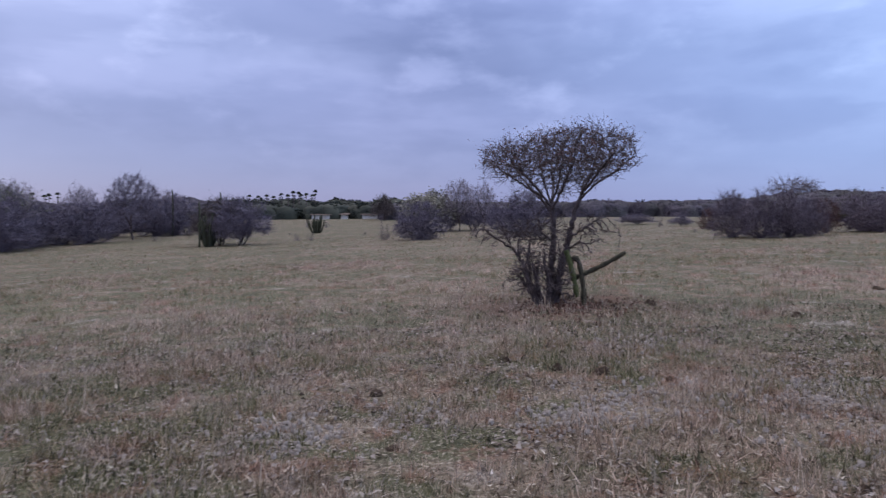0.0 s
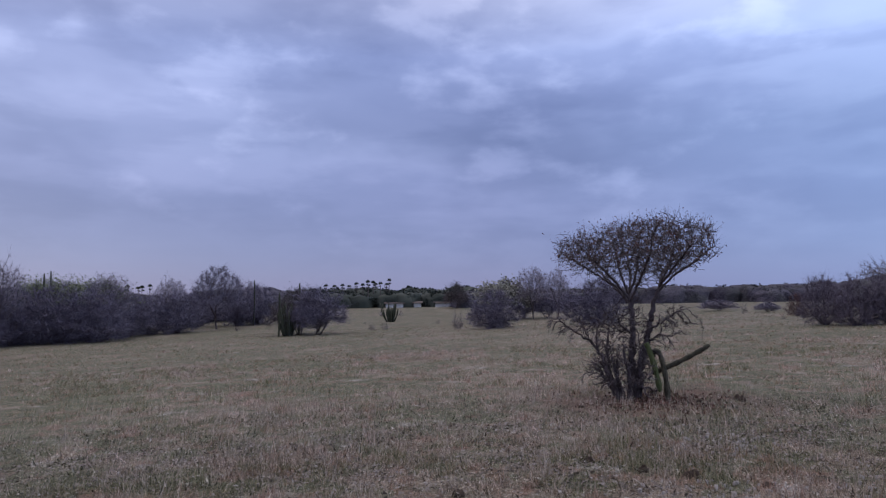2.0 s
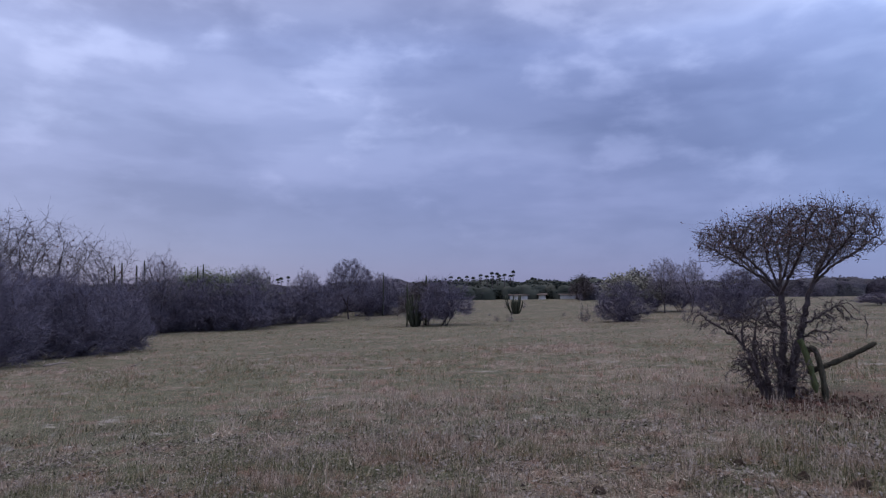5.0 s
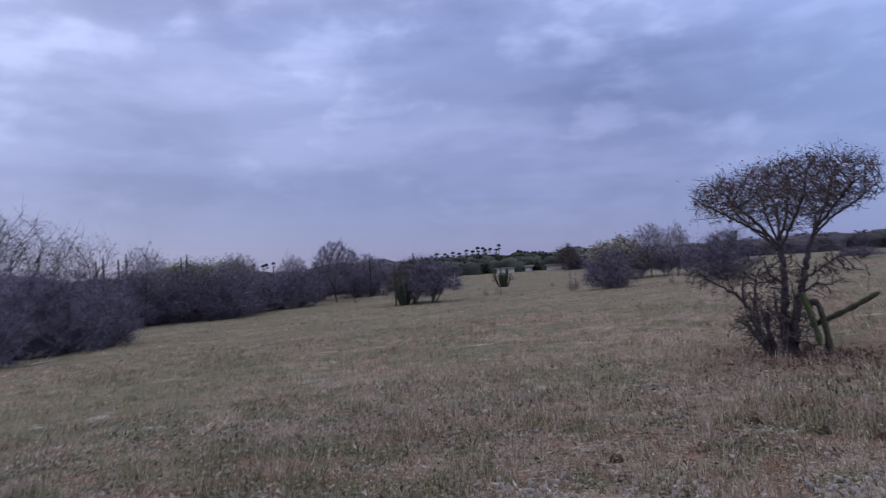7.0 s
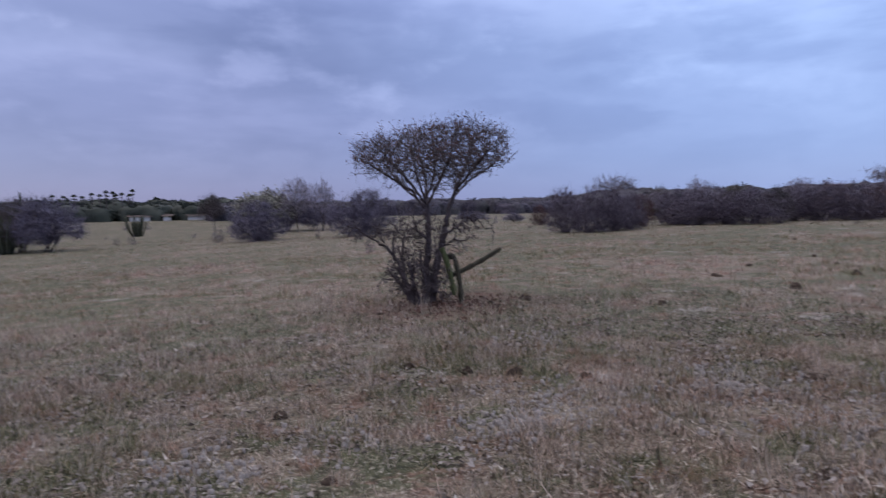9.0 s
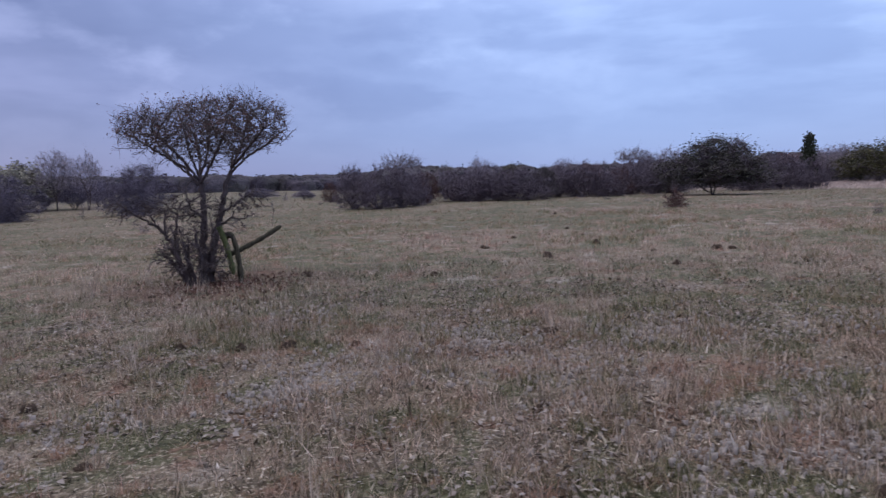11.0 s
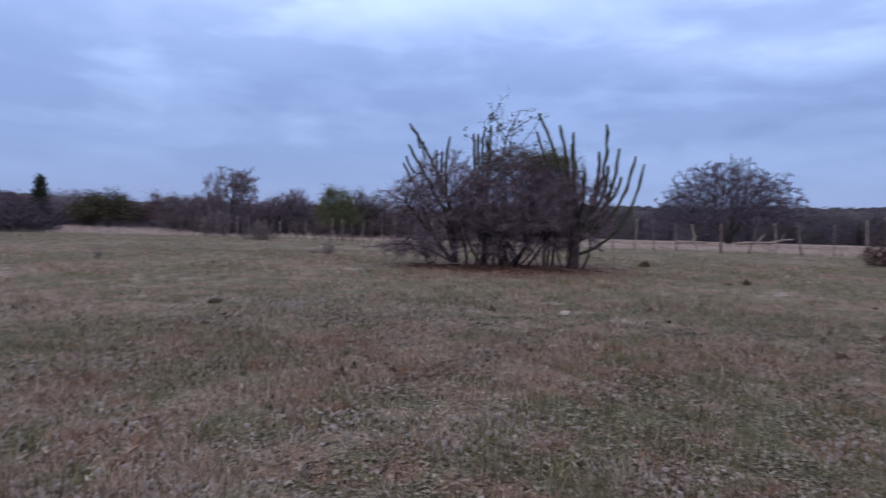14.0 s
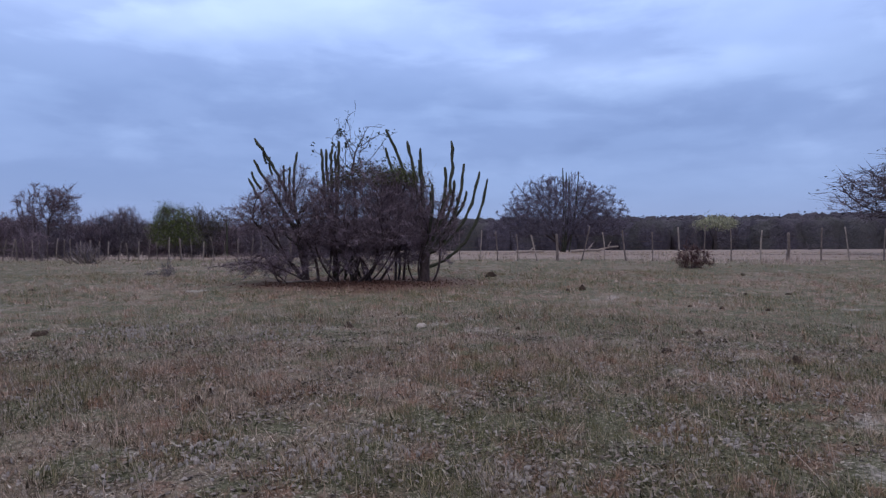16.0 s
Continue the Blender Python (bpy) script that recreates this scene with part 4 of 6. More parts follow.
def bush(seed, label, twig, n_twigs=6500, leaf=None, n_leaf=0, group="grey thicket bushes", vase=False, wide=0.016, lsize=0.055):
    """A rounded many-stemmed bush about 3 m wide and 3 m high; a vase stands open on bare stems."""
    rng = np.random.default_rng(seed)
    if vase:
        pts = dome(rng, 520, 1.5, 1.5, 1.0, 2.9, 0.25, 0.20)
        pts[:, 2] -= 0.45 * np.maximum(0, np.hypot(pts[:, 0], pts[:, 1]) - 0.6) * rng.uniform(0, 1, len(pts))
        stems = fan_stems(rng, 6, 0.5, 1.2)
    else:
        pts = np.concatenate([dome(rng, 460, 1.5, 1.5, 0.6, 2.9, 0.25, 0.24), dome(rng, 80, 1.3, 1.3, 0.12, 0.9, 0.2, 0.1), dome(rng, 40, 0.9, 0.9, 2.3, 3.3, 0.4, 0.3) + rng.normal(0, 0.3, 3) * (1, 1, 0)])
        stems = fan_stems(rng, 8, 0.5, 0.8)
    return grow("bush", label, "bush", group, pts, stems, seed, 0.18, 2.0, 0.24, 0.010, 0.07, n_twigs, 0.50, wide, twig, leaf, n_leaf, lsize, 0.08, 2.0)


def bare_tree(seed, label, twig, n_twigs=2200, leaf=None, n_leaf=0, flat_top=0.0, group="bare trees", trunk_z=1.6, wide=0.016, tip=0.010, fine=False):
    """A leafless tree about 4 m wide and 5 m high."""
    rng = np.random.default_rng(seed)
    pts = dome(rng, 1300 if fine else 620, 2.0, 2.0, 0.0, 1.9 - flat_top, 0.30, 0.30)
    under = rng.uniform(0, 1, len(pts)) < (0.0 if flat_top else 0.36)
    pts[:, 2] = np.where(under, -0.75 * pts[:, 2], pts[:, 2]) + 3.1
    stems = [bow((0, 0, -0.05), (0.1, 0, trunk_z), rng.normal(0, 0.08, 3), 6), bow((0.1, 0.05, -0.05), (0.5, 0.2, trunk_z + 0.3), rng.normal(0, 0.08, 3), 6)]
    return grow("bare_tree", label, "tree", group, pts, stems, seed, 0.13 if fine else 0.2, 2.6, 0.15 if fine else 0.24, tip, 0.14, n_twigs, 0.50, wide, twig, leaf, n_leaf, 0.10, 0.08, 2.5)


def leafy_tree(seed, label, leaf, n_leaf=5200, z0=1.3, group="leafy trees", twig=TWIG_DARK, lsize=0.16, n_twigs=4500):
    """A full-crowned tree about 4 m wide and 4 m high."""
    rng = np.random.default_rng(seed)
    pts = dome(rng, 360, 1.9, 1.9, z0, 3.9, 0.4, 0.14)
    return grow("leafy_tree", label, "tree", group, pts, fan_stems(rng, 3, 0.3, z0), seed, 0.22, 2.4, 0.28, 0.010, 0.13, n_twigs, 0.4, 0.026, twig, leaf, n_leaf, lsize, 0.16, 0.0)


def size_of(ob):
    """The visible width and height of a thing, without its few stray tips."""
    v = []
    for o in ob.children_recursive:
        q = np.empty(len(o.data.vertices) * 3, np.float32)
        o.data.vertices.foreach_get("co", q)
        v.append(q.reshape(-1, 3))
    v = np.concatenate(v)
    return 2 * float(np.percentile(np.abs(v[:, :2]), 97.0)), float(np.percentile(v[:, 2], 97.5))


def stand(kinds, rows, seed, sink=0.03, lower=1.0):
    """Copies of things at rows of (x, y, height, width); the first rows take the things themselves."""
    rng = np.random.default_rng(seed)
    sizes = [size_of(ob) for ob in kinds]
    for i, (x, y, h, w) in enumerate(rows):
        ob, (bw, bh) = kinds[i % len(kinds)], sizes[i % len(kinds)]
        m = place(x, y, rng.uniform(0, 360), w / bw, w / bw, lower * h / bh, sink)
        if i >= len(kinds):
            copy_thing(ob, m @ Matrix.Diagonal((*ob.scale, 1)).inverted())
        else:
            ob.matrix_basis = m


# west thicket, nearest rank then further ranks
G1 = "grey leafless thicket bush with dense fine twigs"
near_bushes = [bush(s, G1, TWIG_DUSK, 15000, wide=0.013) for s in (101, 102, 103)]
stand(near_bushes, [
    (-23.05, 18.64, 3.46, 3.13), (-25.62, 22.67, 3.53, 3.45), (-24.72, 24.25, 3.36, 3.51), (-25.15, 27.33, 3.04, 2.74), (-31.25, 25.57, 4.02, 4.31),
    (-32.56, 30.3, 4.08, 4.11), (-32.43, 33.59, 3.86, 3.98), (-32.1, 27.02, 4.21, 4.11)], 1, lower=0.94)
mid_bushes = [bush(s, "dark leafless thicket bush on the pasture edge", TWIG_DUSK, 9000, wide=0.016) for s in (104, 105, 106)]
stand(mid_bushes, [
    (-41.11, 47.63, 4.71, 5.26), (-40.39, 50.26, 4.71, 5.57), (-37.81, 51.49, 4.8, 5.72), (-34.95, 52.4, 4.55, 5.34), (-45.78, 51.19, 4.95, 5.65), (-42.22, 54.49, 4.91, 5.54),
    (-36.41, 58.91, 4.21, 4.36), (-35.73, 62.11, 4.05, 5.17), (-33.87, 63.49, 4.28, 4.39), (-36.9, 73.42, 3.96, 4.05), (-32.26, 74.66, 4.37, 4.09), (-30.76, 76.37, 4.64, 4.86), (-40.14, 59.17, 5.05, 4.93),
    (-40.04, 82.15, 3.5, 5.29)], 2, lower=0.88)
green_bushes = [bush(s, "thicket bush with pale green new leaves on top", TWIG_DUSK, 8500, LEAF_FRESH, 7000, wide=0.017, lsize=0.075) for s in (107,)]
stand(green_bushes, [(-42.83, 54.46, 5.08, 5.54), (-37.94, 55.94, 5.09, 6.22), (-41.17, 56.04, 5.17, 5.19)], 3)

pale_trees = [bare_tree(s, "bare branching tree behind grey thicket bushes", TWIG, 2400, LEAF_BROWN, 60, wide=0.011, tip=0.005, fine=True) for s in (111, 112)]
stand(pale_trees, [(-37.21, 29.86, 8.03, 6.14), (-33.74, 30.64, 7.16, 5.53), (-33.07, 33.8, 6.29, 4.93), (-35.07, 27.8, 7.26, 5.44)], 4)
far_bare = [bare_tree(s, "round-crowned bare tree with fine grey twigs", TWIG_HAZED, 5500, trunk_z=1.4, wide=0.018, tip=0.008, fine=True) for s in (113, 114)]
stand(far_bare, [
    (-40.03, 47.91, 6.33, 3.32), (-36.1, 55.79, 5.47, 3.62), (-44.23, 81.19, 5.4, 3.75), (1.61, 65.38, 4.81, 3.04), (3.7, 62.89, 4.38, 2.38), (-32.88, 78.88, 4.91, 4.31),
    (35.29, 51.41, 3.22, 2.28), (41.37, 46.53, 2.99, 2.24), (30.37, 49.87, 2.41, 2.13), (97.83, 50.27, 5.14, 6.07), (91.93, 50.75, 4.63, 4.43), (88.17, 16.86, 5.64, 3.14), (55.59, 46, 3.98, 3.69)], 5)
dome_rng = np.random.default_rng(119)
domed_bare = [grow("bare_tree", "bare tree with a dense round dome of dark twigs", "tree", "bare trees", dome(dome_rng, 1000, 2.0, 2.0, 1.7, 4.7, 0.15, 0.05),
                   [bow((0, 0, -0.05), (0.1, 0, 1.7), (0.08, 0, 0), 6), bow((0.05, 0, 0.9), (0.5, 0.2, 2.0), (0.05, 0, 0), 5)], 119, 0.14, 2.6, 0.17, 0.007, 0.16, 15000, 0.34, 0.015, TWIG_DUSK)]
stand(domed_bare, [(-32, 68.52, 6.33, 5.2)], 26)
flat_bare = [bare_tree(s, "bare flat-topped thorn tree", TWIG, 1900, flat_top=0.8, wide=0.024) for s in (115,)]
stand(flat_bare, [(19.86, 38.17, 3.01, 2.66), (48.73, 44.79, 4, 3.47), (49.18, 34.53, 4.3, 2.06)], 6)

# dark cactus clusters and dark bushes
def cactus_cluster(x, y, h, w, n, seed, label="dense dark cluster of upright cactus columns on pasture"):
    rng = np.random.default_rng(seed)
    root = thing("cactus_cluster", place(x, y), label, "cactus", "cactus clusters")
    for k in range(n):
        a, s = rng.uniform(0, 6.28), rng.uniform(0.1, 1.0)
        tip = np.array([math.cos(a) * s * w * 0.5, math.sin(a) * s * w * 0.5, h * rng.uniform(0.62, 1.0)])
        foot = tip * (0.35, 0.35, 0) + (0, 0, -0.05)
        part("column", mesh_of("column", *ribbed(bow(foot, tip, tip * (0.12, 0.12, -0.05), 9), rng.uniform(0.07, 0.11))), CACTUS, root)


cactus_cluster(*(-17.74, 50.53, 2.56, 1.63), 26, 151)
cactus_cluster(*(-14.03, 73.5, 2.1, 2.3), 20, 152, "small dark branching cactus in open pasture")
dark_mass = [bush(108, "dark evergreen bush with thick stems on open pasture", TWIG_BROWN, 9000, LEAF_DEEP, 2600, "dark bushes", True, 0.017)]
stand(dark_mass, [(-17.6, 52.4, 3.50, 3.9), (-10.06, 112.14, 4.13, 3.71), (70.04, 22.98, 1.5, 2.4)], 7)

# north field bushes
field = [bush(s, "grey bush alone in straw pasture", TWIG_DUSK, 9500, vase=True, wide=0.015) for s in (109, 110)]
stand(field, [(-15.38, 50.68, 3.3, 4.05), (-18.04, 54.45, 3.48, 3.41), (0.75, 69.35, 2.53, 3.25), (3.03, 66.73, 2.14, 3.06), (5.11, 70.71, 2.31, 2.66), (19.22, 66.51, 1.01, 3.26), (20.85, 58.51, 0.79, 1.87)], 8)
pale_crown = [leafy_tree(121, "bushy tree with a pale yellow-green crown", LEAF_STRAW, 6500, 1.6, twig=TWIG, lsize=0.20)]
stand(pale_crown, [(-1.3, 68.4, 3.75, 5.2)], 9)
flat_crown = [leafy_tree(127, "pale yellow-green flat crown standing out of far woods", LEAF_PALE, 4200, 2.9, twig=TWIG_HAZED, n_twigs=1500)]
stand(flat_crown, [(95.27, -73.60, 5.55, 6.0)], 25)

round_bush = [bush(135, "dense round bush with a few leaves on top", TWIG_DUSK, 15000, LEAF_OLIVE, 900, "round field bushes", wide=0.013, lsize=0.06)]
stand(round_bush, [(5.15, 46.2, 2.95, 3.9), (-1.77, 47.88, 2.6, 3.51)], 24)

# north-east rank
rank = [bush(s, "dense grey bush in the bushy field edge", TWIG_DIM, 10000, group="field edge bushes", wide=0.016) for s in (131, 132, 133)]
stand(rank, [
    (14.26, 33.07, 2.08, 1.83), (14.79, 31.49, 1.99, 1.84), (16.11, 31.49, 1.93, 1.94), (17.41, 32.03, 1.71, 1.53),
    (22.09, 33.23, 1.69, 2.71), (23.27, 32.26, 1.74, 2.77), (23.87, 30.52, 1.65, 2.77), (22.31, 35.19, 1.78, 2.47),
    (28.83, 33.26, 1.83, 2.86), (29.44, 31.81, 1.85, 2.5), (30.07, 30.42, 1.87, 2.5), (35.43, 33.1, 2.21, 3.27), (38.32, 33.68, 2.47, 3.46),
    (50.35, 33.76, 2.58, 4.14), (54.75, 33.7, 2.79, 4.37), (59.25, 33.7, 2.48, 3.45), (39.04, 32.59, 2.07, 2.6)], 10)
red = [bush(134, "dark reddish leafless bush", TWIG_RED, 4500, group="reddish bushes", wide=0.022)]
stand(red, [(20.03, 35.2, 1.66, 1.39), (22.27, 35.4, 1.12, 1.24), (31.69, 30.97, 1.64, 1.86), (18.36, 46.28, 1.36, 1.22)], 11)
dome_tree = [leafy_tree(122, "broad dark green domed tree on pasture edge", LEAF_DULL, 26000, 1.0, lsize=0.085, twig=TWIG_DIM, n_twigs=16000)]
stand(dome_tree, [(34.42, 25.78, 3.08, 5.6), (26.47, 32.14, 1.75, 1.67)], 12)
olive = [leafy_tree(123, "round olive-brown tree by the fence", LEAF_OLIVE, 14000, 0.9, lsize=0.11)]
stand(olive, [(90.49, 42.71, 4.61, 8.1), (34.61, 56.66, 2.53, 2.43), (38.76, 51.33, 2.44, 2.02)], 13)
greyround = [leafy_tree(124, "rounded grey tree with brownish leaves", LEAF_BROWN, 5600, 0.8, twig=TWIG, lsize=0.12)]
stand(greyround, [(93.73, 36.29, 4.72, 5.62), (94.99, 33.36, 4.52, 6.32), (68.8, 40.9, 3.33, 4.07), (48.86, 50.45, 2.8, 2.92)], 14)


def spire_tree(x, y, h, w):
    rng = np.random.default_rng(41)
    root = thing("spire_tree", place(x, y), "narrow dark evergreen tree rising from grey bushes", "tree")
    part("trunk", mesh_of("trunk", *tube(bow((0, 0, -0.05), (0, 0, h * 0.96), (0.05, 0, 0), 8), np.linspace(0.12, 0.02, 8), 6)), BARK, root)
    z = rng.uniform(0.25, 1, 900)
    r = w * 0.5 * (1.05 - z) ** 0.6 * rng.uniform(0.3, 1.15, 900)
    a = rng.uniform(0, 6.28, 900)
    q = np.stack([np.cos(a) * r, np.sin(a) * r, z * h], -1)
    part("crown", mesh_of("crown", *leaves(rng, q, 2600, 0.2, 0.16)), LEAF_DEEP, root)


spire_tree(*(59.17, 33.85, 4.75, 1.5))

# east thicket beyond the fence
east = [bush(s, "leafless thicket bush beyond the fence", m, 9000, group="thicket beyond the fence", wide=0.018) for s, m in ((141, TWIG), (142, TWIG_MAUVE), (143, TWIG_DIM))]
stand(east, [
    (80.09, 29.25, 4.02, 4.43), (79.73, 26.76, 3.73, 4.02), (79.31, 24.23, 3.75, 4.11), (78.83, 21.67, 3.88, 4.19), (78.29, 19.08, 3.77, 4.27), (77.59, 16.17, 3.9, 4.35), (76.91, 13.54, 3.78, 3.87), (76.25, 11.19, 3.41, 3.92), (75.34, 8.24, 3.28, 3.97),
    (74.46, 5.59, 3.28, 4.59), (72.64, 2.93, 3.35, 4.57), (68.02, 0.35, 3.17, 4.37), (61.42, -1.86, 2.89, 4.02), (54.21, -3.58, 2.48, 3.61), (47.95, -4.92, 2.14, 3.25), (46.85, -7.02, 2.03, 3.24),
    (67.1, 20.63, 2.44, 3.22), (68.22, 18.46, 2.42, 3.16), (95.59, 30.34, 4.79, 4.89), (94.25, 20.83, 4.86, 5.23), (88.56, 2.37, 4.09, 5.61)], 15)
tall_bare = [bare_tree(s, "tall bare tree rising from the thicket", TWIG_DARK, 3200, wide=0.024) for s in (116,)]
stand(tall_bare, [(77.28, 14.89, 5.12, 3.29), (74.8, 6.48, 4.86, 3.43)], 16)


def clump_leaved_tree(x, y, h, w):
    """A bare forked tree that keeps one clump of brown leaves high on one side."""
    rng = np.random.default_rng(117)
    root = thing("bare_tree", place(x, y, -70), "tall bare forked tree with a clump of brown leaves", "tree", "bare trees")
    r = w / 2
    pts = dome(rng, 520, r, r * 0.8, h * 0.42, h * 0.97, 0.35, 0.22)
    clump = rng.normal(0, 1, (260, 3)) * (r * 0.22, r * 0.25, h * 0.09) + (r * 0.52, 0, h * 0.76)
    stems = [bow((0, 0, -0.1), (-0.7, 0, h * 0.45), (-0.1, 0, 0), 6), bow((0.15, 0, -0.1), (0.5, 0.2, h * 0.5), (0.1, 0, 0), 6), bow((-0.1, 0.2, -0.1), (-1.5, 0.2, h * 0.42), (0.1, 0, 0), 6)]
    nodes, parent = colonize(rng, np.concatenate([pts, clump]), stems, 0.16, 3.0, 0.22, 60, 0.5, 0.12)
    v, f, rad = skin(nodes, parent, 0.011, 2.3, 4, 0.14)
    part("trunk", mesh_of("trunk", v, f), BARK, root)
    thin = rad < 0.04
    v, f, tips = twigs(rng, nodes[thin], knot_ways(nodes, parent)[thin], 26000, 0.40, 0.013, 0.2, 1.0, True)
    crown = part("crown", mesh_of("crown", v, f), TWIG_MAUVE, root)
    near = tips[np.linalg.norm((tips - (r * 0.52, 0, h * 0.76)) / (r * 0.5, r * 0.6, h * 0.2), axis=1) < 1]
    part("foliage", mesh_of("foliage", *leaves(rng, near, 1500, 0.11, 0.08)), LEAF_BROWN, crown, "clump of dry brown leaves")


clump_leaved_tree(*(72.33, 21.38, 7.31, 6.15))
fresh = [leafy_tree(125, "fresh green leafy tree behind the fence", LEAF_GREEN, 15000, 1.2, lsize=0.095)]
stand(fresh, [(65.39, 8.62, 4.72, 3.89)], 17)
fresh2 = [leafy_tree(126, "dull green leafy tree behind the fence", LEAF_OLIVE, 4500, 1.0, lsize=0.12)]
stand(fresh2, [(75.08, 7.36, 4.92, 3.99), (74.25, 4.89, 4.43, 3.45)], 18)


def great_tree(x, y, h, w):
    """A wide bare dome of a tree with cactus columns in its crown."""
    rng = np.random.default_rng(51)
    r = w / 2
    pts = np.concatenate([dome(rng, 2900, r * 0.80, r * 0.75, h * 0.22, h * 0.97, 0.12, 0.08) + (-r * 0.08, 0, 0),
                          dome(rng, 1100, r * 0.50, r * 0.55, h * 0.20, h * 0.84, 0.12, 0.10) + (r * 0.47, 0.3, 0),
                          dome(rng, 600, r * 0.45, r * 0.4, h * 0.18, h * 0.56, 0.2, 0.1) + (-r * 0.62, 0, 0)])
    stems = [bow((0, 0, -0.1), (rng.normal(0, 1.2), rng.normal(0, 1.0), h * 0.36), rng.normal(0, 0.2, 3), 6) for _ in range(5)]
    stems.append(bow((0, 0, 0.4), (-3.2, 0.4, 1.9), (0, 0, 0.6), 7))
    root = thing("great_tree", place(x, y, -112), "broad domed bare tree beyond the fence", "tree")
    nodes, parent = colonize(rng, pts, stems, 0.20, 2.6, 0.25, 70, 0.7, 0.12)
    v, f, rad = skin(nodes, parent, 0.009, 2.45, 4, 0.34)
    part("trunk", mesh_of("trunk", v, f), BARK, root)
    thin = rad < 0.04
    v, f, tips = twigs(rng, nodes[thin], knot_ways(nodes, parent)[thin], 110000, 0.34, 0.021, 0.1, 0.8, True)
    part("crown", mesh_of("crown", v, f), TWIG_DUSK, root, "fine grey leafless twigs")
    pole = thing("column_cactus", place(x, y, -112), "upright cactus columns standing inside the bare domed tree", "cactus")
    for dx, z, rr in ((0.1, 1.05, 0.075), (0.45, 0.99, 0.07), (0.75, 0.95, 0.07), (1.7, 1.0, 0.07)):
        part("arm", mesh_of("arm", *ribbed(bow((dx * 0.4, -0.8, -0.1), (dx, -0.8, h * z), (0.1, 0, 0), 12), rr)), CACTUS, pole)


great_tree(*(61.31, -28.75, 8.06, 14.28))
edge_tree = [bare_tree(118, "bare thorny tree with scattered dark leaves", TWIG_DIM, 4600, LEAF_DEEP, 520, wide=0.022, tip=0.009, fine=True)]
stand(edge_tree, [(33.84, -41.64, 6.31, 9.85)], 19)


def pole_cactus(x, y, h, w):
    root = thing("pole_cactus", place(x, y), "slim dark upright cactus pole", "cactus", "cactus poles")
    part("stem", mesh_of("stem", *ribbed(bow((0, 0, -0.05), (0.05, 0, h), (0.06, 0, 0), 10), 0.08)), CACTUS, root)


for row in ((-18.39, 50.09, 3.41, 0.27), (-17.49, 52.21, 4.13, 0.28), (-44, 47.46, 6.13, 0.44), (-43.6, 48.77, 5.91, 0.45), (-42.83, 48.85, 6.34, 0.45), (-44.68, 47.36, 5.85, 0.43), (-39.81, 53.06, 6.07, 0.49), (-40.44, 53.08, 5.88, 0.49), (-30.19, 74.06, 5.25, 0.4), (66.59, 3.94, 3.44, 0.41)):
    pole_cactus(*row)


# palms and woods far in the north
def palm():
    rng = np.random.default_rng(61)
    root = thing("palm", Matrix.Identity(4), "far fan palm with a round tuft of fronds", "palm", "palms on the skyline")
    part("trunk", mesh_of("trunk", *tube(bow((0, 0, -0.1), (0.1, 0, 6.1), (0.1, 0, 0), 6), np.linspace(0.17, 0.12, 6), 6)), BARK, root)
    pieces = []
    for i in range(26):
        a, e = rng.uniform(0, 6.28), rng.uniform(-0.7, 1.3)
        d = np.array([math.cos(a) * math.cos(e), math.sin(a) * math.cos(e), math.sin(e)])
        s = unit(np.cross(d, (0.1, 0.2, 1)))
        o = np.array([0.1, 0, 6.1])
        fan = [o + d * 0.35]
        for k in range(7):
            u = (k - 3) / 3
            fan.append(o + d * (0.95 - 0.18 * u * u) + s * 0.42 * u - np.array([0, 0, 0.05]))
        f = [(0, k, k + 1) for k in range(1, 7)]
        pieces.append((np.array(fan), np.array(f)))
    part("crown", mesh_of("crown", *joined(*pieces)), LEAF_DEEP, root, "stiff dark green fan fronds")
    return root


one_palm = palm()
stand([one_palm], [(-36.01, 123.3, 4.54, 0.99), (-34.96, 125.68, 4.41, 1), (-32.53, 122.2, 4.59, 0.97), (-32.75, 128.34, 4.38, 1.02), (-30.38, 124.81, 4.88, 0.99), (-28.63, 122.14, 4.62, 0.96), (-27.91, 123.33, 5.25, 0.97),
    (-27.38, 125.5, 5.14, 0.98), (-27.47, 128.55, 4.73, 1.01), (-25.68, 124.83, 4.88, 0.97), (-23.71, 123.19, 5.47, 0.96), (-25.19, 127.99, 4.67, 1), (-64.39, 104.16, 4.56, 0.87), (-64.09, 106.68, 4.24, 0.89), (-62.04, 104.41, 4.46, 0.87), (-61.45, 105.92, 4.65, 0.88)], 20)


